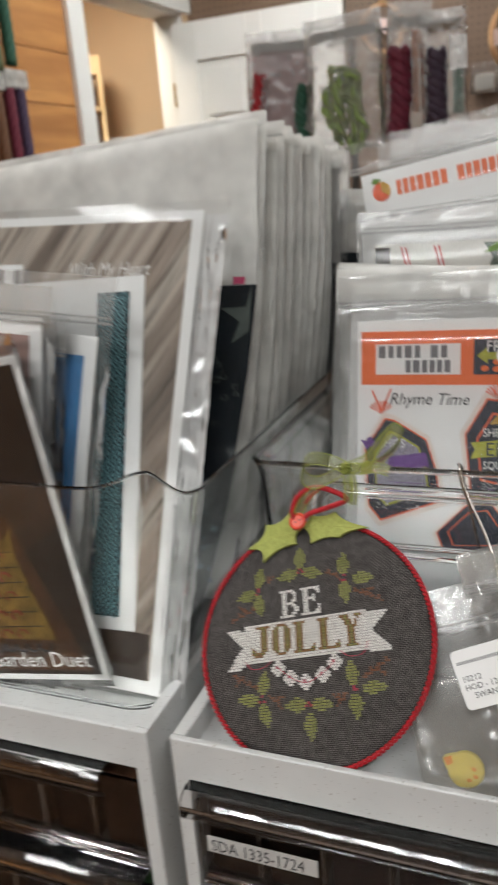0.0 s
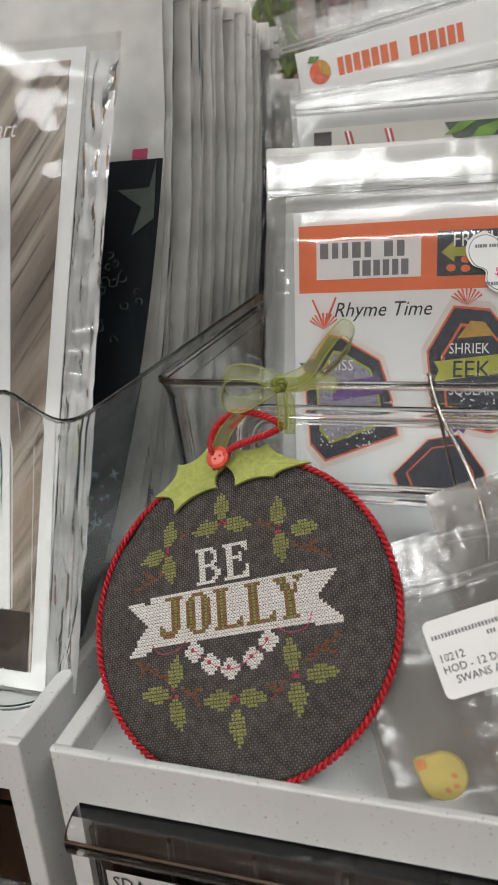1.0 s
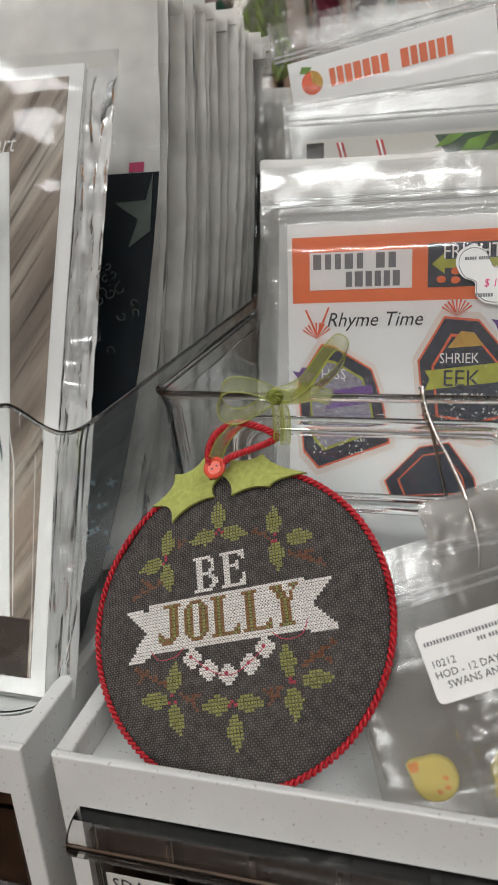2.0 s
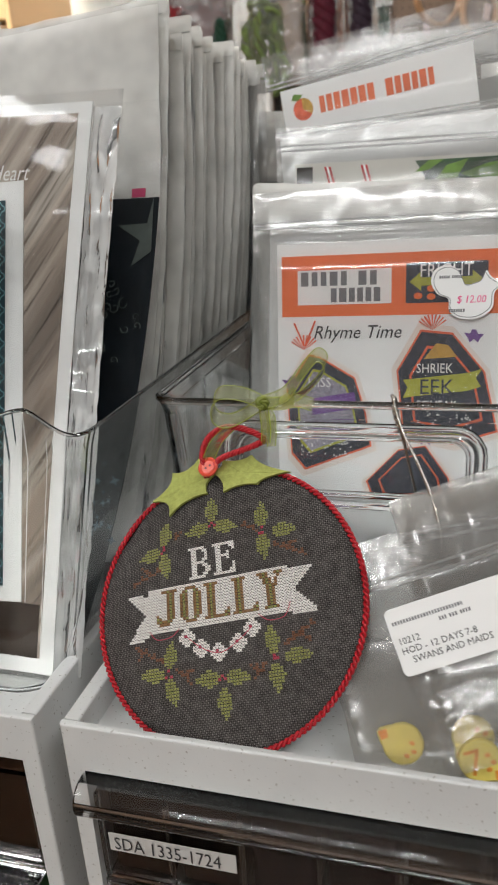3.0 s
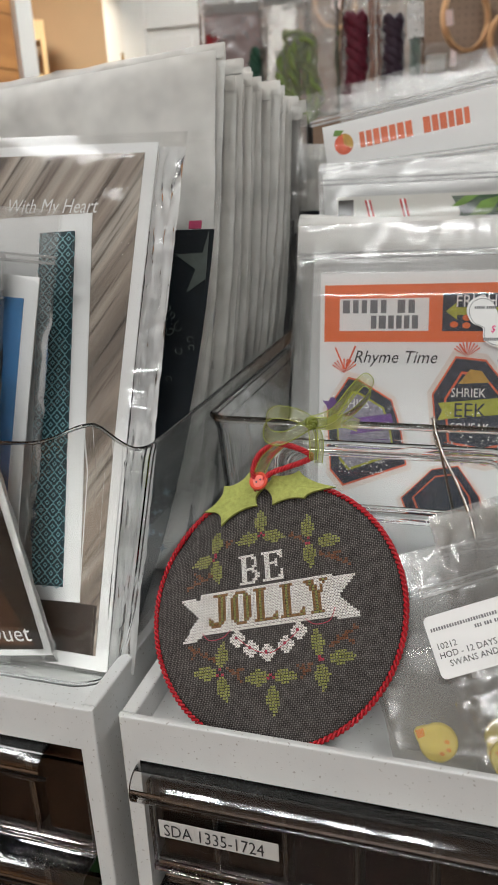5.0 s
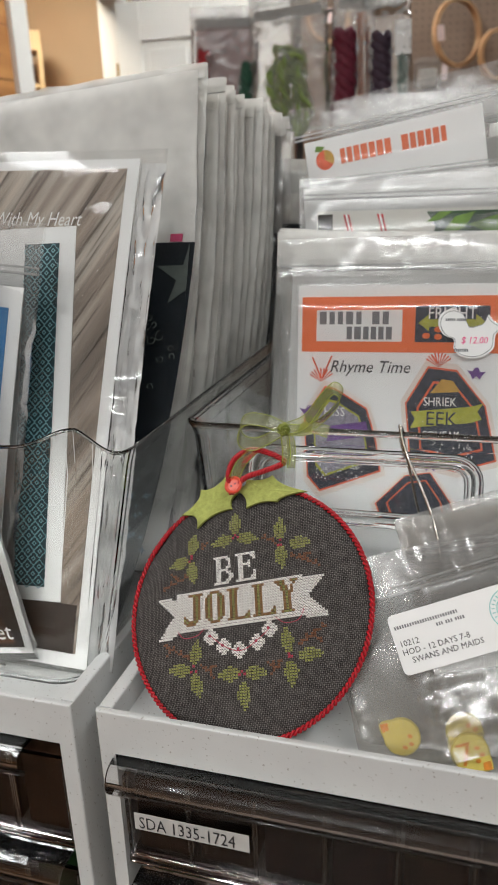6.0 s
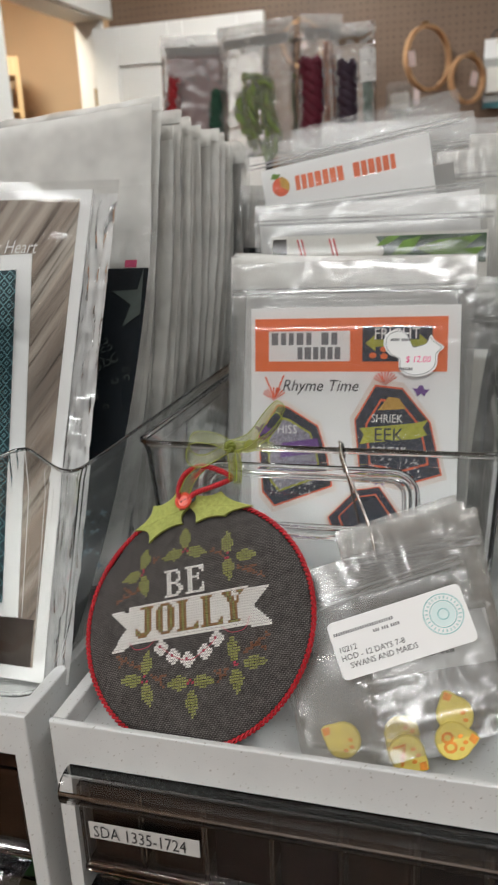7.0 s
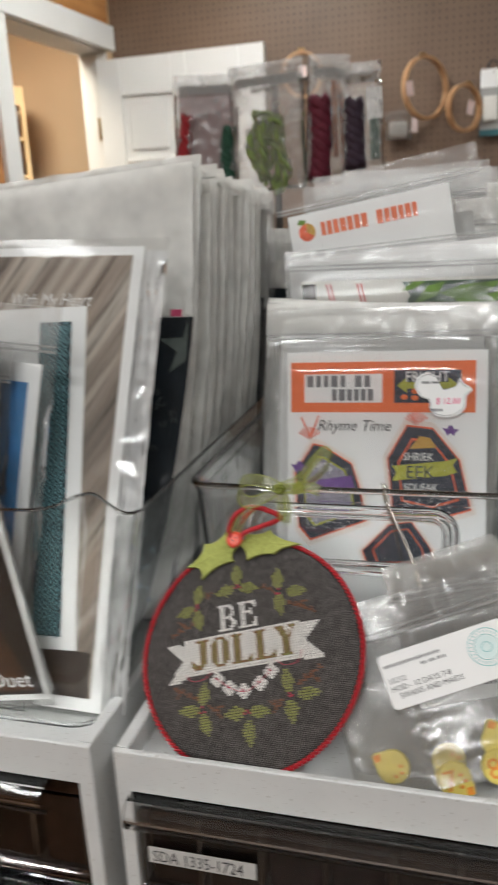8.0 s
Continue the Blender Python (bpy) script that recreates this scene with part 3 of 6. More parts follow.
def bin_shell(levels, wall, mid=0, dip=None):
    """A clear open bin. levels: (z, x0, x1, y0, y1, r) from the foot to the rim."""
    bm = bmesh.new()
    outer, inner = [], []
    for z, x0, x1, y0, y1, r in levels:
        outer.append([bm.verts.new((x, y, z + (dip(x, y) if dip and z == levels[-1][0] else 0))) for x, y in loop_points(x0, x1, y0, y1, r, 10, mid)])
        inner.append([bm.verts.new((x, y, max(z, levels[0][0] + wall) + (dip(x, y) if dip and z == levels[-1][0] else 0))) for x, y in
                      loop_points(x0 + wall, x1 - wall, y0 + wall, y1 - wall, max(r - wall, 0.001), 10, mid)])
    n = len(outer[0])
    for a, b in zip(outer, outer[1:]):
        for i in range(n):
            bm.faces.new((a[i], a[(i + 1) % n], b[(i + 1) % n], b[i]))
    for a, b in zip(inner, inner[1:]):
        for i in range(n):
            bm.faces.new((a[i], b[i], b[(i + 1) % n], a[(i + 1) % n]))
    for i in range(n):
        bm.faces.new((outer[-1][i], outer[-1][(i + 1) % n], inner[-1][(i + 1) % n], inner[-1][i]))
    bm.faces.new(outer[0][::-1])
    bm.faces.new(inner[0])
    return bm


FLOOR_Z = TOP - 0.0123
bin_r = thing("clear_bin", "clear acrylic storage bin with a moulded handle, full of packets", "bin", pose(0, 0, 0), group="clear bins")
shell = part("shell", bin_shell([(FLOOR_Z, 0.026, 0.187, 0.092, 0.440, 0.010), (FLOOR_Z + 0.003, 0.0245, 0.1885, 0.090, 0.442, 0.011),
                                 (1.150, 0.0195, 0.1935, 0.0815, 0.450, 0.010), (1.1565, 0.0180, 0.1950, 0.0795, 0.452, 0.010)], 0.0022), ACRYLIC, bin_r, smooth=False)
shell.visible_shadow = False
line = [Vector((x, 0.0805, z)) for x, z in loop_points(0.052, 0.1545, 1.1135, 1.1465, 0.010, 5)]
h = part("handle", tube(line, 0.0027, 8, True), ACRYLIC, bin_r, "clear moulded handle ridge", True)
h.visible_shadow = False
h = part("handle_inner", tube([Vector((x, 0.0808, z)) for x, z in loop_points(0.0565, 0.1500, 1.1178, 1.1425, 0.007, 5)], 0.0011, 8, True), ACRYLIC, bin_r, "clear inner handle edge", True)
h.visible_shadow = False
h = part("rim_bead", tube([Vector((x, y, 1.1568)) for x, y in loop_points(0.0185, 0.1945, 0.0800, 0.4515, 0.010, 5)], 0.0016, 8, True), ACRYLIC, bin_r, "clear rounded rim", True)
h.visible_shadow = False


def front_dip(x, y):
    """The front rim stands a little higher, with a soft shoulder before each corner and a low corner."""
    if y > 0.075:
        return 0.0
    d = abs(x + 0.1255)
    return (0.0028 * min(1.0, max(0.0, (0.1250 - d) / 0.012)) + 0.0098 * math.exp(-((d - 0.1125) / (0.018 if d < 0.1125 else 0.0085)) ** 2)
            - 0.0022 * math.exp(-((d - 0.1285) / 0.006) ** 2))


bin_l = thing("clear_bin", "clear acrylic storage bin crammed with pattern packets", "bin", pose(0, 0, 0), group="clear bins")
lx0, lx1 = -0.255, -0.0165
shell = part("shell", bin_shell([(FLOOR_Z, lx0 + 0.006, lx1 - 0.004, 0.027, 0.420, 0.020), (FLOOR_Z + 0.004, lx0 + 0.003, lx1 - 0.001, 0.0245, 0.422, 0.022),
                                 (1.1470, lx0, 0.0030, 0.0285, 0.425, 0.024), (1.1550, lx0, 0.0045, 0.0288, 0.425, 0.025)], 0.0020, 40, front_dip), ACRYLIC_DULL, bin_l)
shell.visible_shadow = False
h = part("rim_bead", tube([Vector((x, y, 1.1552 + front_dip(x, y))) for x, y in loop_points(lx0 + 0.0008, 0.0037, 0.0296, 0.4242, 0.0245, 14, 60)], 0.0008, 8, True), ACRYLIC, bin_l, "clear rounded rim", True)
h.visible_shadow = False


# ---- packets ----
def bag_mesh(w, h, fat, zip_z, seed, crease=0.0012, nx=26, nz=44, both=True, bow=0.0, sway=0.0):
    """Two sheets of film, sealed at the sides and the foot, puffed out below the zip and creased near the seams."""
    rnd = random.Random(seed)
    ox, oz = rnd.uniform(0, 9), rnd.uniform(0, 9)

    def depth(s, t):
        z = t * h
        body = fat * (1 - abs(s) ** 12) * min(1, t * 9) * (min(1, max(0, (zip_z - z) / 0.02)))
        seam = abs(s) ** 5
        nz_ = noise.noise(Vector((s * 1.5 + ox, t * 9 + oz, seed))) * crease * (0.35 + 1.6 * seam)
        nz_ += noise.noise(Vector((s * 2.5 + ox, z / 0.0055 + oz, seed + 8))) * crease * 1.1 * seam
        nz_ += noise.noise(Vector((s * 7 + ox, t * 4 + oz, seed + 5))) * crease * 0.4
        return body + abs(nz_) * (0.2 if t in (0, 1) else 1)

    bm = bmesh.new()
    sheets = []
    for sign in ((-1, 1) if both else (-1,)):
        grid = []
        for j in range(nz + 1):
            t = j / nz
            row = []
            for i in range(nx + 1):
                s = math.sin((i / nx * 2 - 1) * math.pi / 2)
                edge = noise.noise(Vector((s * 3 + ox, t * 11, seed))) * 0.0006 * abs(s)
                shift = noise.noise(Vector((ox, t * 5, seed + 3))) * 0.0008 * s
                d = abs(depth(s, t)) if both else depth(s, t)
                row.append(bm.verts.new((s * w / 2 + edge + shift + drift(sway, t), sign * d + bow * (s * s), t * h)))
            grid.append(row)
        for j in range(nz):
            for i in range(nx):
                bm.faces.new((grid[j][i], grid[j][i + 1], grid[j + 1][i + 1], grid[j + 1][i]))
    return bm


def packet(name, label, category, m, w, h, fat, zip_z, seed, film_material, group="", both=True, crease=0.0012, bow=0.0, sway=0.0, flap=None, closure=True):
    p = thing(name, label, category, m, group=group)
    part("bag", bag_mesh(w, h, fat, zip_z, seed, crease, both=both, bow=bow, sway=sway), film_material, p, "clear plastic zip bag", True)
    if not closure:
        return p
    sx = drift(sway, zip_z / h)
    bm = bmesh.new()
    rows = []
    for j in range(4):
        z = zip_z + (h - zip_z) * j / 3
        k = drift(sway, z / h)
        rows.append([bm.verts.new((-w / 2 + w * i / 30 + k, -0.0018 + 0.0016 * noise.noise(Vector((i * 0.7, j * 0.5, seed))), z + 0.0006 * noise.noise(Vector((i * 0.5, 3, seed))))) for i in range(31)])
    for a, c in zip(rows, rows[1:]):
        for i in range(30):
            bm.faces.new((a[i], a[i + 1], c[i + 1], c[i]))
    part("top_flap", bm, flap or FILM_SIDE, p, "whitish doubled film above the zip", True)
    bm = box(-w / 2 + 0.001 + sx, w / 2 - 0.001 + sx, -0.0010, 0.0010, zip_z, zip_z + 0.0012, 0.0003)
    box(-w / 2 + 0.001 + sx, w / 2 - 0.001 + sx, -0.0008, 0.0008, zip_z + 0.003, zip_z + 0.0040, 0.0003, bm)
    part("zip_seal", bm, ZIP, p, "ridged zip closure")
    return p


def sheet(x0, x1, z0, z1, h, sway, y=0.0, thick=0.0007, n=12):
    """A card that follows its bag's sideways sway."""
    bm = bmesh.new()
    rows = []
    for j in range(n + 1):
        z = z0 + (z1 - z0) * j / n
        k = drift(sway, z / h)
        rows.append([bm.verts.new(c) for c in ((x0 + k, y - thick, z), (x1 + k, y - thick, z), (x1 + k, y, z), (x0 + k, y, z))])
    for a, b in zip(rows, rows[1:]):
        for k in range(4):
            bm.faces.new((a[k], a[(k + 1) % 4], b[(k + 1) % 4], b[k]))
    bm.faces.new(rows[0][::-1])
    bm.faces.new(rows[-1])
    return bm


# stack of big packets, filling the left bin from behind the front cards to its back
rnd = random.Random(11)
CARD_SHADES = [PAPER, PAPER, CREAM_CARD, PAPER, PAPER, CREAM_CARD, PAPER]
N = 40
FOOT = FLOOR_Z + 0.003
for i in range(N):
    f = i / (N - 1)
    y0 = 0.112 + 0.270 * f
    lean = 19.5 - 16.5 * f
    hh = (1.334 - FOOT - 0.018 * f) / math.cos(radians(lean)) + rnd.uniform(-0.012, 0.004) - 0.012 * max(0.0, 1 - f * 1.8)
    roll = -4.6 * max(0.0, 1 - f * 1.8) + rnd.uniform(-0.9, 0.9)
    sway = 0.016 + 0.012 * f + rnd.uniform(-0.006, 0.005) - 0.55 * hh * math.sin(radians(roll))
    w = 0.216
    lift = w / 2 * abs(math.sin(radians(roll)))
    m = pose(-0.0215 - 0.011 * f - w / 2 + rnd.uniform(-0.003, 0.002), y0, FOOT + lift, -lean + rnd.uniform(-0.3, 0.3), roll, rnd.uniform(-2.2, 1.2))
    zz = hh + 0.010 if i < 2 else hh - 0.009
    p = packet("pattern_packet", "large clear zip bag holding a paper pattern sheet, filed upright", "packet", m, w, hh - lift, 0.0030, zz - lift, 100 + i,
               FILM_MILKY if i < 2 or i % 5 == 2 else FILM if i >= 33 else FILM_EDGE, "packets filed in the bin", crease=0.0007 if i < 2 else 0.0015, sway=-sway, flap=FILM_EDGE, closure=i >= 2)
    dark = i >= 33
    top = hh - lift - (0.075 if i < 2 else 0.030) - rnd.uniform(0, 0.016) - (0.05 if dark else 0)
    part("pattern_sheet", sheet(-w / 2 + 0.008, w / 2 - 0.003 - (0.0 if dark else 0.009 + rnd.uniform(0, 0.010)), 0.002, top, hh - lift, -sway), NIGHT_PRINT if dark else CARD_SHADES[i % len(CARD_SHADES)], p, "paper pattern sheet")

# low dark cards pushed in at the right-hand end of the bin; their black also stands in for shade on the stack's foot
for i, (y0, hh) in enumerate(((0.128, 0.104), (0.176, 0.118), (0.232, 0.128), (0.290, 0.134), (0.342, 0.150))):
    p = packet("pattern_packet", "small dark navy pattern card in a clear bag, tucked low", "packet", pose(-0.0155 - 0.055, y0 + 0.006, FOOT, -3, 0, 0), 0.110, hh, 0.0010, hh - 0.010, 140 + i, FILM, "low dark packets", crease=0.0008)
    card = part("cover", box(-0.053, 0.0535, -0.0007, 0.0, 0.002, hh - 0.012), NIGHT_PRINT, p, "navy printed cover")
    bm = bmesh.new()
    rs = random.Random(i)
    for k in range(26):
        cx, cz_, r = 0.0535 - rs.uniform(0.004, 0.045), rs.uniform(0.012, hh - 0.02), rs.uniform(0.0015, 0.0035)
        slab([(cx + r * (1.0 if q % 2 else 0.45) * math.cos(q * math.pi / 5), cz_ + r * (1.0 if q % 2 else 0.45) * math.sin(q * math.pi / 5)) for q in range(10)], -0.0010, -0.0009, bm)
    tagged(part("snowflakes", bm, SAGE_PRINT, card, "pale printed flakes"), kind="stuff")


# ---- front packets of the left bin ----
# wood-board picture pattern; its frame has x = 0 at the right edge of the bag
w, h = 0.225, 0.270
WOOD_AT = pose(-0.1245, 0.037, FOOT, -20.2, 1.5, 0)
SW = 0.0060
p = packet("pattern_packet", "cross-stitch pattern with weathered board photo in a clear bag", "packet", WOOD_AT, w, 0.262, 0.0016, 0.272, 41, FILM_FRONT, crease=0.0018, sway=SW, closure=False)
card = part("cover", sheet(-0.110, 0.0992, 0.003, 0.2570, h, SW), PAPER, p, "white-bordered glossy cover")
part("photo", sheet(-0.103, 0.0928, 0.010, 0.2520, h, SW, -0.0008, 0.0003), WOOD_PHOTO, card, "photo of weathered diagonal boards")
part("title", letters("With My Heart", 0.0102, 0.0240, 0.2232, -0.0013, thick=0.00006, shear=0.3, widen=0.80), PAPER, card, "white handwritten title")
part("title_block", rect(-0.050, -0.006, 0.2160, 0.2300, -0.0014), PAPER, card)
part("maker_mark", bars([5, 2], -0.048, 0.2190, -0.0016, 0.0080, 0.50, 0.6), GREY_INK, card)
# shadow along the photo's foot, laid on as a dark strip
part("photo_shadow_strip", sheet(-0.103, 0.0915, 0.010, 0.034, h, SW, -0.0011, 0.0002), DARK_PRINT, card, "dark strip for the shadow along the photo's lower edge")
inset = part("inset", sheet(-0.06, 0.0845, 0.030, 0.2190, h, 0, -0.0012, 0.0003), PAPER, card, "white inset panel")
band = part("band", sheet(0.0560, 0.0755, 0.0370, 0.2105, h, 0, -0.0017, 0.0003), TEAL_PRINT, card, "dark teal patterned band")


def quatrefoil(bm, xc, zc, r, line, y):
    ring = [(xc + (r + 0.20 * r * math.cos(4 * a)) * math.cos(a), zc + (r + 0.20 * r * math.cos(4 * a)) * math.sin(a)) for a in (2 * math.pi * k / 20 for k in range(20))]
    a = [bm.verts.new((x, y, z)) for x, z in ring]
    b = [bm.verts.new((xc + line * (x - xc), y, zc + line * (z - zc))) for x, z in ring]
    for k in range(20):
        bm.faces.new((a[k], a[(k + 1) % 20], b[(k + 1) % 20], b[k]))


bm = bmesh.new()
rs = random.Random(5)
for j in range(45):
    for i in range(3):
        zc, xc = 0.0395 + j * 0.0038, 0.0592 + i * 0.0066 + (0.0033 if j % 2 else 0)
        if xc > 0.0735:
            continue
        quatrefoil(bm, xc, zc, 0.0030, 0.82, -0.0022)
        quatrefoil(bm, xc, zc, 0.0011, 0.45, -0.0023)
lattice = tagged(part("lattice", bm, TEAL_LIGHT, card, "pale teal quatrefoil pattern"), kind="stuff")
for ob in (inset, band, lattice):
    ob.rotation_euler = (0, radians(-3.0), 0)
# doubled, crinkled film beside the card
bm = bmesh.new()
rows = []
for j in range(110):
    z = 0.004 + 0.250 * j / 109
    k = drift(SW, z / h)
    row = []
    for i in range(13):
        q = i / 12
        dy = 0.0010 * abs(noise.noise(Vector((q * 6.5, z / 0.045, 17)))) + 0.0008 * noise.noise(Vector((q * 2.2, z / 0.0045, 3))) * (0.3 + q) + 0.0010 * noise.noise(Vector((q * 5 + z * 20, z / 0.018, 9)))
        row.append(bm.verts.new((0.1002 + 0.0133 * q + k + 0.0004 * noise.noise(Vector((q, z / 0.006, 4))), -0.0014 + dy, z)))
    rows.append(row)
for a, c in zip(rows, rows[1:]):
    for i in range(12):
        bm.faces.new((a[i], a[i + 1], c[i + 1], c[i]))
part("seam", bm, FILM_SEAM, p, "crinkled whitish side seam of the bag", True)

# dark pattern with a pale star, behind it
SW2 = -0.030
p = packet("pattern_packet", "dark night-coloured pattern with a pale star in a clear bag", "packet", pose(-0.122, 0.070, FOOT, -23.0, 0, 0), 0.196, 0.262, 0.0010, 0.245, 43, FILM_DULL, crease=0.0003, sway=SW2, closure=False)
card = part("cover", sheet(-0.0960, 0.0945, 0.003, 0.2130, 0.262, SW2), NIGHT_PRINT, p, "black glossy cover")
star = []
for k in range(10):
    a = math.pi / 2 + k * math.pi / 5
    r = 0.0215 if k % 2 == 0 else 0.0090
    star.append((min(0.1215, 0.1240 + r * math.cos(a)), 0.1940 + r * 0.85 * math.sin(a)))
part("star", slab(star, -0.0013, -0.0011), SAGE_PRINT, card, "pale printed star")
bm = bmesh.new()
rs = random.Random(8)
for k in range(13):
    cx, cz, r = 0.097 + rs.uniform(0, 0.020), 0.128 + rs.uniform(0, 0.045), rs.uniform(0.0018, 0.0036)
    a0 = rs.uniform(0, 6)
    tube([Vector((cx + r * (1 - q / 12) * math.cos(a0 + q * 0.6), -0.0012, cz + r * (1 - q / 12) * math.sin(a0 + q * 0.6))) for q in range(9)], 0.0003, 4, bm=bm)
tagged(part("scrolls", bm, SAGE_PRINT, card, "grey-green printed scrollwork"), kind="stuff")
bm = bmesh.new()
for k in range(34):
    cx, cz, r = 0.086 + rs.uniform(0, 0.022), 0.046 + rs.uniform(0, 0.038), rs.uniform(0.0012, 0.0030)
    slab([(cx + r * (1.0 if q % 2 else 0.35) * math.cos(q * math.pi / 4 + k), cz + r * (1.0 if q % 2 else 0.35) * math.sin(q * math.pi / 4 + k)) for q in range(8)], -0.0012, -0.0011, bm)
tagged(part("flakes", bm, plain("ice_blue_print", (0.16, 0.24, 0.30), 0.5), card, "pale blue printed flakes"), kind="stuff")
part("pink_corner", sheet(0.0800, 0.0870, 0.2135, 0.2178, 0.262, SW2, 0.0), plain("pink_print", (0.42, 0.03, 0.11), 0.5), p, "pink folded paper edge")

# blue picture pattern
p = packet("pattern_packet", "blue picture pattern card in a small clear bag", "packet", pose(-0.0690 - 0.07, 0.0345, FOOT + 0.003, -11.3, 5.5, 0), 0.141, 0.2200, 0.0020, 0.196, 47, FILM, crease=0.0016, sway=0.006)
card = part("cover", sheet(-0.064, 0.0628, 0.003, 0.190, 0.2165, 0.006), PAPER, p, "white-bordered cover")
part("picture", sheet(-0.058, 0.0560, 0.010, 0.180, 0.2165, 0.006, -0.0008, 0.0003), BLUE_PRINT, card, "blue painted picture")
part("bird", tube(smooth_line([(0.032, -0.0013, 0.128), (0.040, -0.0013, 0.122), (0.050, -0.0013, 0.120)], 5), 0.0018, 6), NAVY_PRINT, card, "dark blue brush strokes")
part("bird", tube(smooth_line([(0.030, -0.0013, 0.122), (0.040, -0.0013, 0.115), (0.051, -0.0013, 0.112)], 5), 0.0013, 6), NAVY_PRINT, card, "dark blue brush strokes")
part("flower", box(0.044, 0.052, -0.0018, -0.0012, 0.083, 0.093, 0.0002), LIME_PRINT, card, "yellow printed patch")

# two more thin packets between, only their edges show
for k, (dx, dy, hh) in enumerate(((-0.0860, 0.0334, 0.200), (-0.0880, 0.0324, 0.198))):
    p = packet("pattern_packet", "thin clear bag with a folded pattern, seen edge-on", "packet", pose(dx - 0.07, dy, FOOT + 0.003, -9.0 + 1.5 * k, 5.0, 0), 0.140, hh, 0.0012, hh - 0.02, 60 + k, FILM, "thin packets", crease=0.0012, sway=0.004)
    part("pattern_sheet", sheet(-0.066, 0.0640, 0.003, hh - 0.028, hh, 0.004), CREAM_CARD, p, "folded paper pattern")

# mauve picture pattern
p = packet("pattern_packet", "pattern card with a mauve and brown photo, clear bag", "packet", pose(-0.0845 - 0.07, 0.0316, FOOT + 0.004, -5.4, 5.0, 0), 0.140, 0.214, 0.0016, 0.196, 51, FILM, crease=0.0014, sway=0.004)
card = part("cover", sheet(-0.066, 0.0640, 0.003, 0.199, 0.214, 0.004), PAPER, p, "white-bordered cover")
part("picture", sheet(-0.060, 0.0570, 0.010, 0.190, 0.214, 0.004, -0.0008, 0.0003), MAUVE_PRINT, card, "soft mauve photo")

# the Garden Duet pattern leans against the bin's front
p = packet("pattern_packet", "Garden Duet pattern, dark brown card with gold bag picture", "packet", pose(-0.0895, 0.0308, FOOT + 0.0010, -0.5, -9.0, 0), 0.088, 0.186, 0.0012, 0.181, 53, FILM_FRONT, crease=0.0008)
card = part("cover", sheet(-0.042, 0.0425, 0.004, 0.176, 0.186, 0), PAPER, p, "white-bordered cover")
part("picture", sheet(-0.041, 0.0390, 0.0075, 0.172, 0.186, 0, -0.0008, 0.0002), DARK_PRINT, card, "dark brown photo")
part("board", slab([(-0.041, 0.010), (0.0345, 0.010), (0.0085, 0.098), (-0.041, 0.098)], -0.0012, -0.0011), RUST_PRINT, card, "rust-brown backdrop")
part("pouch", slab([(-0.041, 0.030), (0.018, 0.028), (0.011, 0.056), (0.007, 0.078), (0.010, 0.092), (0.004, 0.086), (-0.012, 0.083), (-0.041, 0.086)], -0.0016, -0.0014), STRAW_PRINT, card, "straw-gold pictured pouch")
bm = bmesh.new()
for k in range(7):
    tube([Vector((-0.036 + 0.0075 * k + 0.0045 * math.cos(a), -0.0017, 0.026 - 0.0045 * abs(math.sin(a)))) for a in (q * math.pi / 6 for q in range(7))], 0.0006, 4, bm=bm)
part("fringe", bm, BLACK_INK, card, "dark scalloped fringe")
bm = bmesh.new()
for k in range(6):
    rect(-0.040, 0.012 - k * 0.0012, 0.036 + k * 0.0085, 0.0368 + k * 0.0085, -0.0018, bm, 0.0001)
part("rows", bm, DARK_PRINT, card, "dark woven rows")
bm = bmesh.new()
for k in range(5):
    for q in range(4):
        x, z = -0.034 + q * 0.0105, 0.032 + k * 0.011
        tube([Vector((x + 0.0035 * math.cos(a), -0.0018, z + 0.003 * math.sin(a))) for a in (0, 1, 2, 3.1, 4)], 0.0006 + 0.0004 * (k % 2), 4, bm=bm)
tagged(part("motif", bm, plain("faded_red_print", (0.16, 0.03, 0.02), 0.5), card, "red stitched motif"), kind="stuff")
part("title", letters("Garden Duet", 0.0128, 0.0350, 0.0125, -0.0020, align="RIGHT", widen=0.95), PAPER, card, "white printed title")

# ---- the right bin's packets ----
LEAN = 11.3
CX = 0.110
UP = 1 / math.cos(radians(LEAN))


def cz(z):
    return (z - FOOT) * UP


for k in range(5):
    y0 = 0.1765 + 0.0115 * k
    m = pose(CX - 0.0060 - 0.0045 * k, y0, FOOT + 0.003, -LEAN + k * 0.5, 0.9 + 0.75 * k, 0)
    p = packet("pattern_packet", "clear zip bag with a white pattern card, filed upright", "packet", m, 0.148, cz(1.2335) - 0.001 * k, 0.0044, cz(1.2335) - 0.020 - 0.001 * k, 70 + k, FILM_SIDE, "packets filed in the bin", crease=0.0028, flap=FILM_EDGE)
    part("pattern_card", sheet(-0.064, 0.064, 0.003, cz(1.2255 - 0.002 * k), 0.2, 0), PAPER, p, "white pattern card")

m = pose(CX, 0.163, FOOT, -LEAN, -0.6, 0)
p = packet("pattern_packet", "Rhyme Time pattern, white card with orange band, clear bag", "packet", m, 0.143, cz(1.2350), 0.0034, cz(1.2350) - 0.0190, 77, FILM_FRONT, crease=0.0012, flap=FILM)
card = part("cover", sheet(-0.0590, 0.0645, 0.004, cz(1.2085), 0.2, 0), PAPER, p, "white glossy cover")
Y = -0.0009
part("band", rect(0.0535 - CX, 0.1675 - CX, cz(1.1712), cz(1.2022), Y), ORANGE, card, "orange header band")
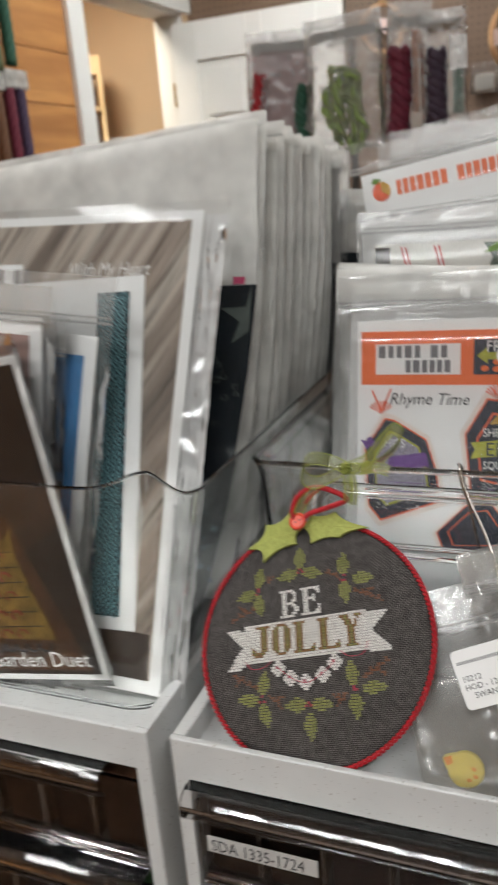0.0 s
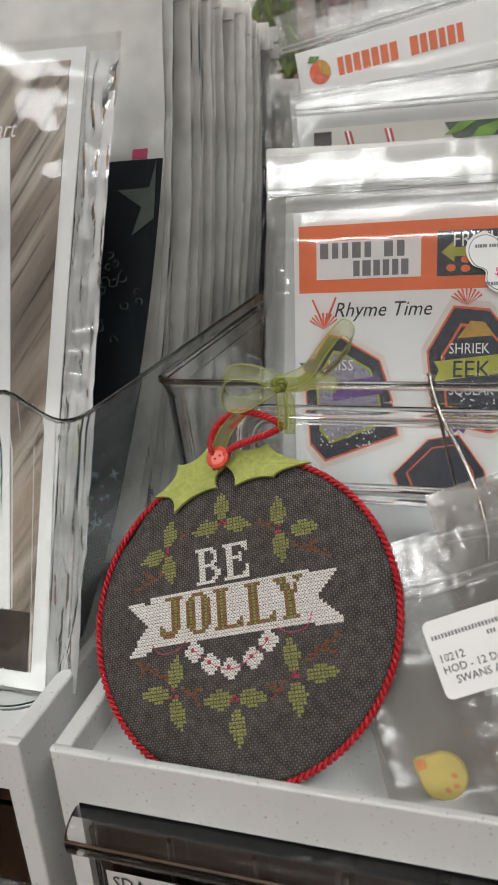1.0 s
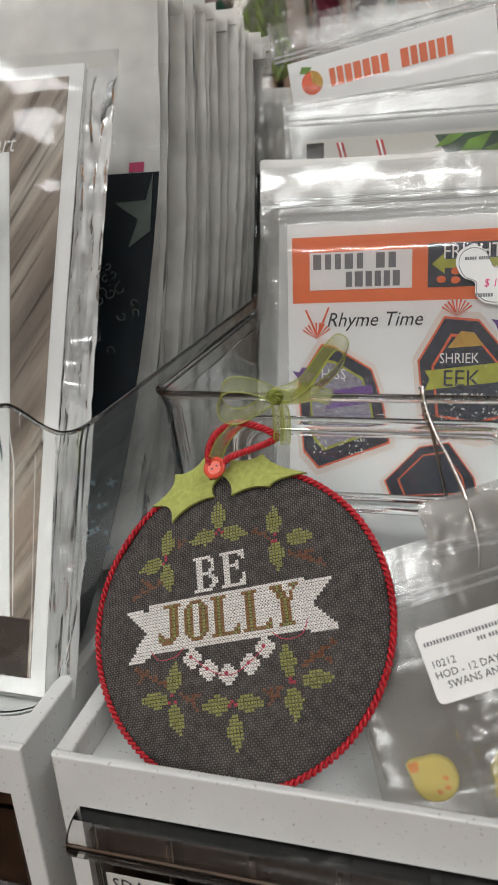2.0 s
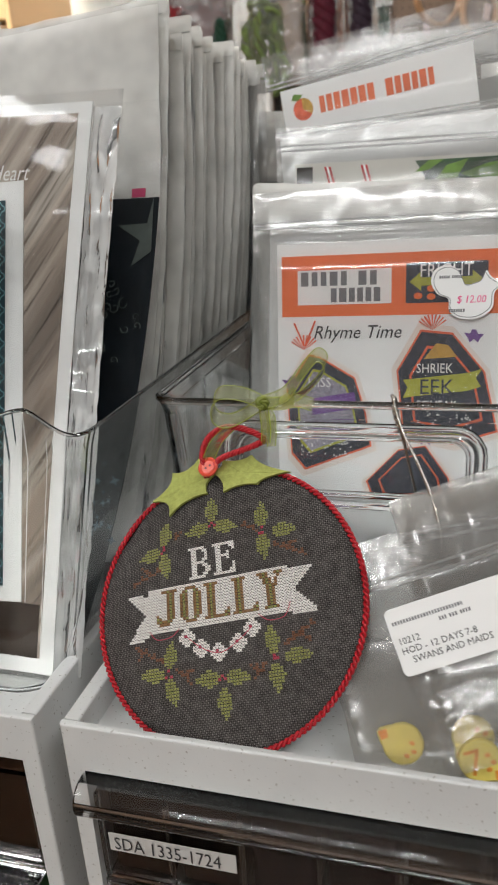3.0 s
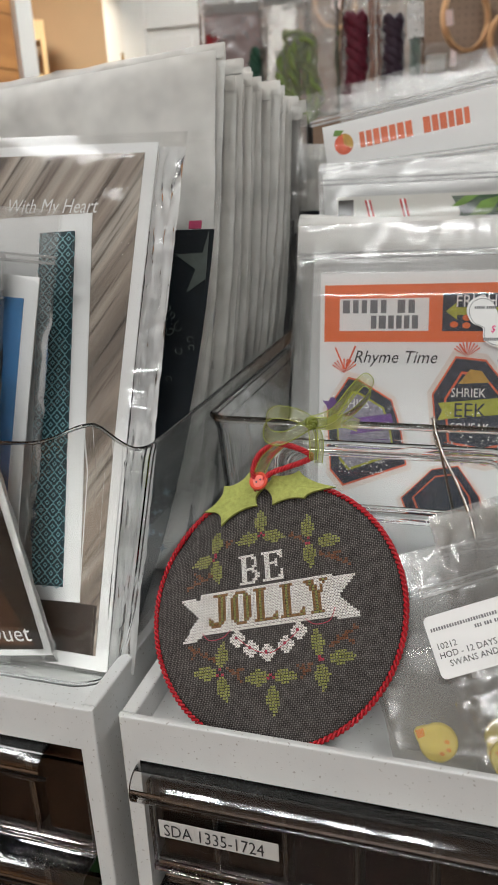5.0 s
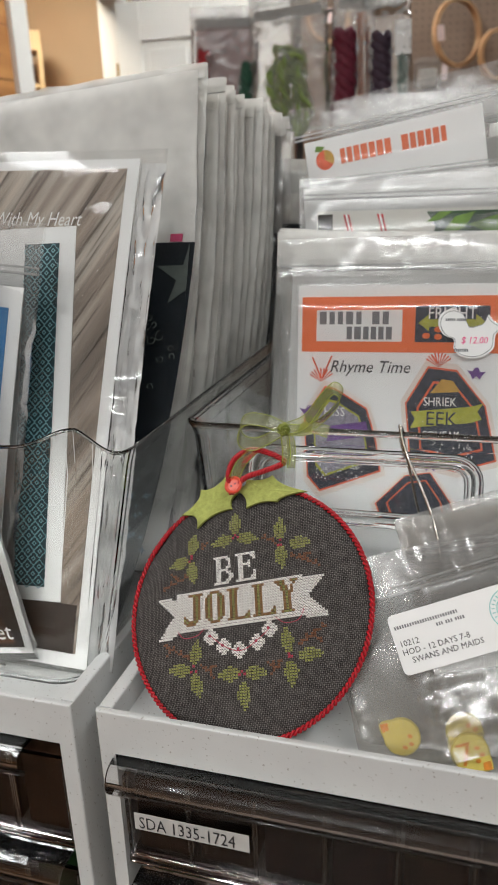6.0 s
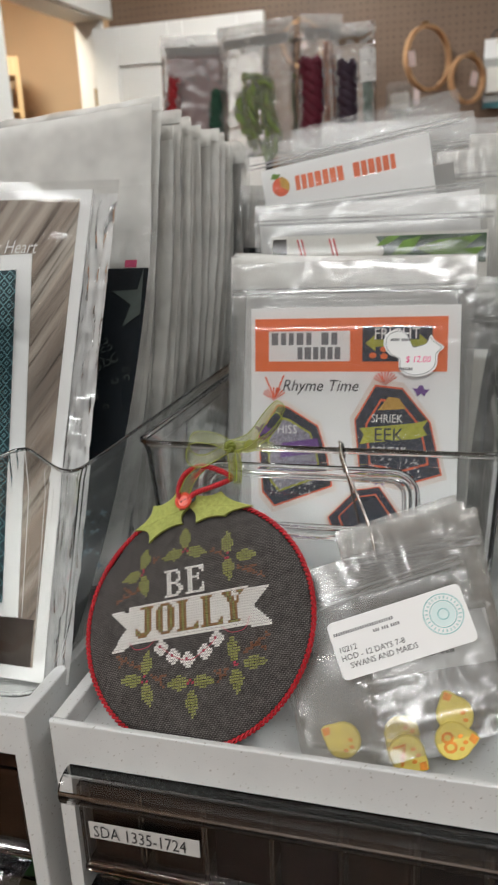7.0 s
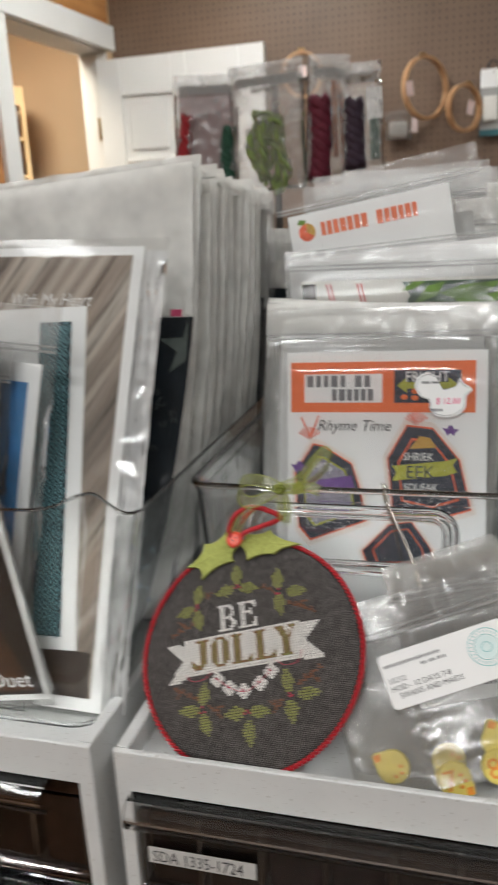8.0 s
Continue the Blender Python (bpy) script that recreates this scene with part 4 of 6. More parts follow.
part("maker_panel", rect(0.0622 - CX, 0.1115 - CX, cz(1.1772), cz(1.1948), Y - 0.0003), PAPER, card)
bm = bars([5, 2], 0.0640 - CX, cz(1.1868), Y - 0.0005, 0.0072, 0.50, 0.50)
bars([6], 0.0800 - CX, cz(1.1784), Y - 0.0005, 0.0072, 0.50, 0.36, bm)
part("maker_mark", bm, GREY_INK, card, "dark grey unlettered maker mark")
part("side_panel", rect(0.1188 - CX, 0.1590 - CX, cz(1.1770), cz(1.1968), Y - 0.0003), NAVY_PRINT, card, "black printed panel")
part("panel_word", letters("FRIGHT", 0.0092, 0.1255 - CX, cz(1.1898), Y - 0.0006, widen=0.85), PAPER, card, "white chalky word")
part("arrow", slab([(0.1205 - CX, cz(1.1875)), (0.1265 - CX, cz(1.1925)), (0.1265 - CX, cz(1.1895)), (0.1515 - CX, cz(1.1895)), (0.1515 - CX, cz(1.1925)), (0.1575 - CX, cz(1.1875)),
                    (0.1515 - CX, cz(1.1830)), (0.1515 - CX, cz(1.1855)), (0.1265 - CX, cz(1.1855)), (0.1265 - CX, cz(1.1830))], Y - 0.0005, Y - 0.0004), LIME_PRINT, card)
bm = bmesh.new()
for x, z in ((0.125, 1.1805), (0.1315, 1.1800), (0.1315, 1.1840)):
    slab([(x - CX + 0.0022 * math.cos(a), cz(z) + 0.0017 * math.sin(a)) for a in (k * math.pi / 5 for k in range(10))], Y - 0.0006, Y - 0.0004, bm)
part("pumpkins", bm, ORANGE, card)
part("title", letters("Rhyme Time", 0.0098, 0.0702 - CX, cz(1.1598), Y - 0.0003, shear=0.3, widen=0.92), BLACK_INK, card, "black calligraphic title")


def tag_shape(points, scale=1.0):
    ax = sum(x for x, _ in points) / len(points)
    az = sum(z for _, z in points) / len(points)
    return [((ax + (x - ax) * scale) - CX, cz(az + (z - az) * scale)) for x, z in points]


def stitched_tag(points, word, wx, wz, ws, tilt, colour, flip=False):
    part("glow", slab(tag_shape(points, 1.13), Y - 0.0001, Y), plain("soft_peach", (0.80, 0.72, 0.66), 0.5), card, "soft peach glow of a photo")
    part("tag_edge", slab(tag_shape(points, 1.02), Y - 0.0004, Y - 0.0003), CORAL_PRINT, card, "coral stitched edging")
    part("tag", slab(tag_shape(points, 0.98), Y - 0.0006, Y - 0.0005), NAVY_PRINT, card, "dark stitched house-shaped tag")
    part("tag_line", slab(tag_shape(points, 0.74), Y - 0.0008, Y - 0.0007), CORAL_PRINT if colour is LIME_PRINT else LIME_PRINT, card)
    part("tag_field", slab(tag_shape(points, 0.69), Y - 0.0010, Y - 0.0009), NAVY_PRINT if colour is LIME_PRINT else LAVENDER_PRINT, card)


EEK = [(0.1268, 1.1632), (0.1425, 1.1615), (0.1585, 1.1425), (0.1655, 1.1130), (0.1440, 1.1060), (0.1185, 1.1110), (0.1150, 1.1430)]
stitched_tag(EEK, "EEK", 0, 0, 0, 0, LIME_PRINT)
part("tag_top", slab([(0.1285 - CX, cz(1.1490)), (0.1345 - CX, cz(1.1568)), (0.1405 - CX, cz(1.1560)), (0.1450 - CX, cz(1.1500))], Y - 0.0012, Y - 0.0011), GOLD_PRINT, card)
part("tag_word", letters("SHRIEK", 0.0070, 0.1247 - CX, cz(1.1420), Y - 0.0013, widen=0.82), PAPER, card, "white stitched word")
part("tag_ribbon", slab([(0.1180 - CX, cz(1.1385)), (0.1205 - CX, cz(1.1345)), (0.1180 - CX, cz(1.1290)), (0.1235 - CX, cz(1.1300)), (0.1505 - CX, cz(1.1330)), (0.1570 - CX, cz(1.1352)),
                         (0.1545 - CX, cz(1.1395)), (0.1575 - CX, cz(1.1440)), (0.1505 - CX, cz(1.1420)), (0.1235 - CX, cz(1.1390))], Y - 0.0013, Y - 0.0012), LIME_PRINT, card, "lime banner")
part("tag_word", letters("EEK", 0.0112, 0.1262 - CX, cz(1.1312), Y - 0.0016, widen=0.95), NAVY_PRINT, card, "dark stitched word")
part("tag_word", letters("SQUEAK", 0.0066, 0.1250 - CX, cz(1.1235), Y - 0.0013, widen=0.82), PAPER, card, "white stitched word")
HISS = [(0.0680, 1.1512), (0.0740, 1.1500), (0.0925, 1.1392), (0.0985, 1.1215), (0.1015, 1.1040), (0.0660, 1.0905), (0.0585, 1.0990), (0.0560, 1.1330)]
stitched_tag(HISS, "HISS", 0, 0, 0, 0, GOLD_PRINT)
part("tag_word", letters("HISS", 0.0075, 0.0675 - CX, cz(1.1345), Y - 0.0013, widen=0.9), PAPER, card, "white stitched word")
part("tag_ribbon", slab([(0.0700 - CX, cz(1.1200)), (0.0945 - CX, cz(1.1240)), (0.0925 - CX, cz(1.1320)), (0.0705 - CX, cz(1.1285))], Y - 0.0013, Y - 0.0012), PURPLE_PRINT, card, "purple banner")
BOO = [(0.1160, 1.1020), (0.1300, 1.1045), (0.1420, 1.0880), (0.1445, 1.0770), (0.1040, 1.0740), (0.0995, 1.0850)]
stitched_tag(BOO, "", 0, 0, 0, 0, LIME_PRINT)
bm = bmesh.new()
rs = random.Random(4)
for pts in (EEK, HISS, BOO):
    ax, az = sum(x for x, _ in pts) / len(pts), sum(z for _, z in pts) / len(pts)
    for k in range(60):
        x, z = ax + rs.uniform(-0.014, 0.014), az + rs.uniform(-0.026, -0.013)
        rect(x - CX, x - CX + 0.0007, cz(z), cz(z) + 0.0007, Y - 0.0012, bm, 0.0001)
tagged(part("stitched_dots", bm, PAPER, card, "white stitched dots"), kind="stuff")
bm = bmesh.new()
for x, z, s in ((0.1530, 1.1600, 1), (0.0590, 1.1360, 1.2), (0.1300, 1.1085, 1.1)):
    slab([(x - CX + a * s, cz(z) + b * s) for a, b in ((-0.005, 0.002), (-0.002, 0.0015), (-0.001, 0.0035), (0.001, 0.0035), (0.002, 0.0012), (0.005, 0.0012), (0.003, -0.001), (0.002, -0.003), (0, -0.0012), (-0.002, -0.003), (-0.003, -0.0005))], Y - 0.0007, Y - 0.0006, bm)
part("bats", bm, PURPLE_PRINT, card, "purple felt bats")
bm = bmesh.new()
for x, z in ((0.1325, 1.1655), (0.0655, 1.1560)):
    for k in range(9):
        a = radians(25 + 16 * k)
        slab([(x - CX, cz(z - 0.002)), (x - CX + 0.0075 * math.cos(a), cz(z) + 0.006 * math.sin(a)), (x - CX + 0.0075 * math.cos(a + 0.12), cz(z) + 0.006 * math.sin(a + 0.12))], Y - 0.0004 - 0.00003 * k, Y - 0.0003, bm)
part("tassels", bm, CORAL_PRINT, card, "coral thread tassels")
for x0, z0, x1, z1 in ((0.0600, 1.1680, 0.0655, 1.1560), (0.0715, 1.1690, 0.0660, 1.1560), (0.1285, 1.1700, 0.1320, 1.1655)):
    bm = tube([Vector((x0 - CX, Y - 0.0003, cz(z0))), Vector((x1 - CX, Y - 0.0003, cz(z1)))], 0.0005, 5)
    part("hanger", bm, CORAL_PRINT, card, "coral thread hanger")
tag = thing("price_sticker", "white squirrel-shaped sticker with a pink handwritten price", "sticker", m)
SQUIRREL = [(0.1315, 1.1870), (0.1330, 1.1925), (0.1385, 1.1950), (0.1440, 1.1930), (0.1466, 1.1885), (0.1485, 1.1853), (0.1525, 1.1860), (0.1562, 1.1876), (0.1580, 1.1918), (0.1605, 1.1888),
            (0.1655, 1.1850), (0.1622, 1.1812), (0.1612, 1.1735), (0.1540, 1.1688), (0.1450, 1.1692), (0.1405, 1.1732), (0.1400, 1.1785), (0.1345, 1.1812)]
sq = smooth_line([(x - CX, 0, cz(z)) for x, z in SQUIRREL], 4, True)
FRONT_Y = -0.0044
pts = [(v.x, v.z) for v in sq]
part("backing", slab([(0.1485 - CX + (x - 0.1485 + CX) * 1.0, z) for x, z in pts], FRONT_Y, FRONT_Y + 0.0002), PAPER, tag)
part("outline", tube([Vector((0.1485 - CX + (v.x - 0.1485 + CX) * 0.92, FRONT_Y - 0.0001, cz(1.1815) + (v.z - cz(1.1815)) * 0.92)) for v in sq], 0.00016, 4, True), GREY_INK, tag, "thin printed outline")
part("price", letters("$ 12.00", 0.0052, 0.1440 - CX, cz(1.1765), FRONT_Y - 0.0002, shear=0.15, widen=0.9), PINK_INK, tag, "pink handwritten price")
bm = bars([7], 0.1405 - CX, cz(1.1720), FRONT_Y - 0.0002, 0.0016)
bars([5, 5], 0.1355 - CX, cz(1.1885), FRONT_Y - 0.0002, 0.0014, bm=bm)
part("shop_name", bm, GREY_INK, tag, "small grey print")

# packets filed beside the bin
for k, (y0, hh) in enumerate(((0.112, 0.196), (0.140, 0.210), (0.168, 0.222), (0.198, 0.232), (0.226, 0.238), (0.256, 0.246))):
    p = packet("pattern_packet", "clear bag with a dark white-bordered card, filed beside the bin", "packet", pose(0.2640 + 0.002 * k, y0, FOOT, -9, 0, 0), 0.128, hh, 0.0016, hh - 0.016, 190 + k, FILM, "packets beside the bin", crease=0.0016)
    card = part("cover", sheet(-0.0590, 0.0590, 0.003, hh - 0.022, hh, 0), PAPER, p, "white-bordered cover")
    part("picture", sheet(-0.0540, 0.0540, 0.008, hh - 0.042, hh, 0, -0.0009, 0.0002), NIGHT_PRINT, card, "dark picture")

# packets behind it
for k, (y0, hh, sw) in enumerate(((0.2290, 0.170, 0.016), (0.2330, 0.180, 0.020), (0.2390, 0.175, 0.018))):
    p = packet("pattern_packet", "clear zip bag with a pattern card, edge leaning out", "packet", pose(0.1150, y0, FOOT, -8.5, 0, 0), 0.144, hh, 0.0016, hh - 0.018, 170 + k, FILM, "packets filed in the bin", crease=0.0022, sway=sw)
    part("pattern_card", sheet(-0.066, 0.0650, 0.003, hh - 0.035, hh, sw), (CREAM_CARD, GREY_CARD, PAPER)[k], p, "pattern card")
m = pose(0.112, 0.2475, FOOT, -8.0, 0.0, 0)
p = packet("pattern_packet", "clear bag with leafy picture card and striped ribbons", "packet", m, 0.160, 0.2300, 0.0020, 0.216, 81, FILM, crease=0.0012, flap=FILM)
card = part("cover", sheet(-0.0680, 0.0760, 0.004, 0.2085, 0.24, 0), CREAM_CARD, p, "cream picture cover")
part("leaf_picture", slab([(0.006, 0.188), (0.075, 0.188), (0.075, 0.2065), (0.004, 0.2065), (0.010, 0.197)], -0.0012, -0.0010), DEEP_LEAF, card, "dark green leaf picture")
part("leaf_picture", slab([(0.030, 0.198), (0.045, 0.203), (0.072, 0.2055), (0.060, 0.196), (0.045, 0.188), (0.040, 0.194)], -0.0016, -0.0014), LEAF_PRINT, card, "bright green leaf picture")
part("edge_picture", rect(-0.0670, -0.057, 0.170, 0.2065, -0.0012), DARK_PRINT, card)
for pts in ([(0.012, 0.190), (0.022, 0.203), (0.034, 0.206), (0.028, 0.196)], [(0.050, 0.189), (0.058, 0.1965), (0.074, 0.198), (0.066, 0.190)], [(0.004, 0.200), (0.012, 0.2064), (0.020, 0.2062), (0.012, 0.201)]):
    part("leaf_picture", slab(pts, -0.0019, -0.0017), LEAF_PRINT, card, "bright green leaf picture")
for x in (-0.050, -0.028):
    bm = slab([(x, 0.2060), (x + 0.004, 0.2060), (x + 0.009, 0.188), (x + 0.005, 0.188)], -0.0013, -0.0012)
    part("ribbon", bm, BERRY_PRINT, card, "red and white striped ribbon")
    part("ribbon_stripe", slab([(x + 0.0014, 0.2060), (x + 0.0026, 0.2060), (x + 0.0076, 0.188), (x + 0.0064, 0.188)], -0.0016, -0.0014), PAPER, card)

m = pose(0.123, 0.2665, FOOT + 0.005, -7.5, -4.2, 0)
p = packet("pattern_packet", "clear zip bag with a plain white sheet", "packet", m, 0.158, 0.2275, 0.0018, 0.2255, 83, FILM_BACK, crease=0.0010, flap=FILM_BACK)
part("pattern_sheet", sheet(-0.0760, 0.0750, 0.004, 0.2240, 0.25, 0), PAPER, p, "plain white sheet")

m = pose(0.1315, 0.311, FOOT + 0.007, -6.8, -9.0, 0)
p = packet("pattern_packet", "clear bag with white header strip and fruit emblem", "packet", m, 0.158, 0.286, 0.0022, 0.264, 85, FILM_DULL, crease=0.0018, flap=FILM_BACK)
card = part("header_card", sheet(-0.070, 0.0560, 0.20, 0.262, 0.29, 0), PAPER, p, "white header strip")
part("pattern_sheet", sheet(-0.070, 0.0700, 0.004, 0.2385, 0.29, 0, 0.0012), GREY_CARD, p, "grey pattern sheet")
ex, ez = -0.0560, 0.2475
part("emblem", slab([(ex + 0.0068 * math.cos(a), ez + 0.0070 * math.sin(a)) for a in (k * math.pi / 9 for k in range(18))], -0.0011, -0.0008), CORAL_PRINT, card, "round red fruit emblem")
part("emblem_slice", slab([(ex, ez)] + [(ex + 0.0068 * math.cos(a), ez + 0.0070 * math.sin(a)) for a in (radians(-35 + 14 * k) for k in range(10))], -0.0014, -0.0012), GOLD_PRINT, card)
part("emblem_leaf", slab([(ex - 0.002, ez + 0.006), (ex + 0.001, ez + 0.009), (ex - 0.005, ez + 0.0105), (ex - 0.007, ez + 0.007)], -0.0014, -0.0012), LEAF_PRINT, card)
part("maker_mark", bars([7, 6], -0.0445, 0.2425, -0.0011, 0.0105, 0.40, 0.24), plain("orange_ink", (0.75, 0.19, 0.08), 0.5), card, "orange unlettered maker mark")
for k, (x, y, w, hh, roll, lean, sh) in enumerate(((0.118, 0.345, 0.150, 0.282, -3, -6, CREAM_CARD), (0.1210, 0.362, 0.140, 0.288, 2, -6, GREY_CARD), (0.115, 0.378, 0.145, 0.290, -2, -5, NIGHT_PRINT), (0.120, 0.393, 0.140, 0.285, 1, -5, PAPER))):
    p = packet("pattern_packet", "clear zip bag with a pattern sheet, filed upright", "packet", pose(x, y, FOOT, lean, roll, 0), w, hh, 0.0022, hh - 0.02, 90 + k, FILM_BACK, "packets filed in the bin", crease=0.0026, flap=FILM_BACK)
    part("pattern_sheet", sheet(-w / 2 + 0.006, w / 2 - 0.012, 0.004, hh - 0.045, hh, 0), sh, p, "pattern sheet")
for k, (x, y, hh, roll) in enumerate(((-0.036, 0.382, 0.238, 2.0), (-0.032, 0.394, 0.247, 3.0), (-0.034, 0.406, 0.242, 1.0))):
    p = packet("pattern_packet", "crumpled clear zip bag with a dark pattern sheet", "packet", pose(x, y, FOOT, -3, roll, 0), 0.074, hh, 0.0030, hh - 0.018, 96 + k, FILM_EDGE, "packets filed in the bin", crease=0.0042, sway=0.008, flap=FILM_TOP)
    part("pattern_sheet", sheet(-0.034, 0.0330, 0.004, hh - 0.042 - 0.006 * k, hh, 0.008, -0.0036), (NIGHT_PRINT, GREY_CARD, NIGHT_PRINT)[k], p, "dark pattern sheet")
for k, (x, y, hh, roll) in enumerate(((0.196, 0.322, 0.262, -2), (0.205, 0.338, 0.272, 1), (0.212, 0.356, 0.268, -1))):
    p = packet("pattern_packet", "clear zip bag with a pale pattern sheet, edge showing", "packet", pose(x, y, FOOT, -6, roll, 0), 0.070, hh, 0.0026, hh - 0.02, 130 + k, FILM_EDGE, "packets filed in the bin", crease=0.0020)
    part("pattern_sheet", sheet(-0.030, 0.0290, 0.004, hh - 0.030, hh, 0), (CREAM_CARD, GREY_CARD, PAPER)[k], p, "pale pattern sheet")


# ---- the stitched ornament ----
ON = Vector((-0.141, -0.744, 0.653)).normalized()
OU = Vector((0.973, -0.231, 0.0))
OU = (OU - ON * OU.dot(ON)).normalized()
OV = ON.cross(OU)
A = radians(21.9)
OX, OY = OU * math.cos(A) + OV * math.sin(A), OV * math.cos(A) - OU * math.sin(A)
OC = Vector((0.0577, 0.0369, 1.0881))
ORN = Matrix((OX, OY, ON)).transposed().to_4x4()
ORN.translation = OC
orn = thing("christmas_ornament", "round grey linen ornament stitched BE JOLLY with red cord edge", "ornament", ORN)
R = 0.0568
CELL = 0.0016


def puff(x, y):
    """Height of the padded front above its middle."""
    r = min(1.0, math.hypot(x, y) / R)
    fold = 0.0016 * math.exp(-(((x + 0.036) * 0.8 + (y - 0.030) * 0.6) / 0.006) ** 2 - (((x + 0.036) * -0.6 + (y - 0.030) * 0.8) / 0.016) ** 2)
    return -0.0050 * r ** 5 - fold + 0.0004 * noise.noise(Vector((x * 40, y * 40, 2)))


bm = bmesh.new()
rings = 26
seg = 96
front = [[bm.verts.new((0, 0, puff(0, 0)))]]
back = [[bm.verts.new((0, 0, -0.0105))]]
for i in range(1, rings + 1):
    r = R * i / rings
    front.append([bm.verts.new((r * math.cos(a), r * math.sin(a), puff(r * math.cos(a), r * math.sin(a)))) for a in (2 * math.pi * k / seg for k in range(seg))])
    if i % 3 == 0 and i < rings:
        back.append([bm.verts.new((r * math.cos(a), r * math.sin(a), -0.0105 + 0.0050 * (i / rings) ** 5)) for a in (2 * math.pi * k / seg for k in range(seg))])
back.append(front[-1])
for rows_ in (front, back):
    for a, b in zip(rows_, rows_[1:]):
        for k in range(seg):
            if len(a) == 1:
                bm.faces.new((a[0], b[k], b[(k + 1) % seg]))
            else:
                bm.faces.new((a[k], b[k], b[(k + 1) % seg], a[(k + 1) % seg]))
part("cushion", bm, LINEN, orn, "padded charcoal-grey linen disc", True)
ring = [Vector(((R + 0.0004) * math.cos(a), (R + 0.0004) * math.sin(a), -0.0048)) for a in (2 * math.pi * k / 900 for k in range(900))]
part("edge_cord", cord(ring, 0.00125, 0.0046, 2, True), RED_CORD, orn, "twisted red cord edging", True)

# stitches: two crossed strands in each cell of the cloth
CELLS = {"white": {}, "green": {}, "brown": {}, "gold": {}, "red": {}}


def stitch(kind, i, j):
    for k in CELLS:
        CELLS[k].pop((i, j), None)
    CELLS[kind][(i, j)] = True


def inside(poly, x, y):
    hit = False
    n = len(poly)
    for k in range(n):
        (x0, y0), (x1, y1) = poly[k], poly[(k + 1) % n]
        if (y0 > y) != (y1 > y) and x < (x1 - x0) * (y - y0) / (y1 - y0) + x0:
            hit = not hit
    return hit


FINE = 0.75      # one stitch, in cells
BANNER = [(-27.5, 5.6), (-21.5, 5.0), (-21, 5.9), (19, 5.9), (19, 5.2), (26, 5.8), (20.3, 0.0), (26, -6.6), (19.2, -6.2), (18.8, -5.3), (-20.8, -5.3), (-21.2, -6.6), (-27.5, -6.9), (-22.3, -0.4)]
for i in range(-38, 38):
    for j in range(-11, 11):
        if inside(BANNER, (i + 0.5) * FINE / 0.957, (j + 0.5) * FINE / 0.957):
            stitch("white", i, j)
GLYPHS = {
    "J": ["..bbgbbb"] + ["....bgb."] * 7 + ["b...bgb.", "gb..bgb.", "bgbbgb..", ".bbbb..."],
    "O": ["..bbbb..", ".bg..gb.", "bgb..bgb"] + ["bgb..bgb"] * 6 + ["bgb..bgb", ".bg..gb.", "..bbbb.."],
    "L": ["bbgbb...."] + [".bgb....."] * 8 + [".bgb....b", ".bgb...bg", "bbgbbbbgb"],
    "Y": ["bbgb..bgb", ".bgb...b.", "..bgb.b..", "..bgb.b..", "...bgbb.."] + ["...bgb..."] * 6 + ["..bgggb.."],
    "B": ["######..", ".##..##.", ".##...#.", ".##...#.", ".##..##.", ".#####..", ".##..##.", ".##...##", ".##...##", ".##..##.", "######.."],
    "E": ["########", ".##...##", ".##....#", ".##..#..", ".#####..", ".##..#..", ".##.....", ".##....#", ".##....#", ".##...##", "########"],
}
for word, x, top, pitch in (("JOLLY", -24, 6, (9, 9, 10, 9, 10)), ("BE", -11, 19, (9, 8))):
    for ch, adv in zip(word, pitch):
        for r_, line in enumerate(GLYPHS[ch]):
            for c_, mk in enumerate(line):
                if mk != ".":
                    stitch({"#": "white", "g": "green", "b": "gold"}[mk], x + c_, top - r_)
        x += adv
BERRIES = [(-1, 20), (12, 15.8), (-15.7, 16), (-15.5, -15.7), (-1, -18), (12.6, -15)]
SPRIGS = [[(-1.2, 24.3), (-5.2, 19.4), (2.6, 19.2)], [(12.3, 20.3), (17.9, 15.2), (12.3, 11.9)], [(-14.8, 20.2), (-19.6, 15.4), (-15.2, 11.8)],
          [(-14.6, -11.2), (-19.8, -15.2), (-14.6, -19.8)], [(-4.8, -18.0), (2.8, -18.3), (-1.0, -23.8)], [(12.2, -10.8), (18.2, -15.3), (12.6, -19.4)]]
for (bx, by), leaves in zip(BERRIES, SPRIGS):
    for lx, ly in leaves:
        a = math.atan2(ly - by, lx - bx)
        for i in range(-40, 40):
            for j in range(-40, 40):
                dx, dy = (i + 0.5) * FINE - lx, (j + 0.5) * FINE - ly
                u_, v_ = dx * math.cos(a) + dy * math.sin(a), -dx * math.sin(a) + dy * math.cos(a)
                if -3.2 < u_ < 3.6 and abs(v_) < 2.05 * (1 - abs(u_ + 0.3) / 4.0) ** 0.75:
                    stitch("green", i, j)
    for dx, dy in ((-0.6, -0.3), (0.5, -0.2), (0.0, 0.7)):
        stitch("red", math.floor((bx + dx) / FINE), math.floor((by + dy) / FINE))
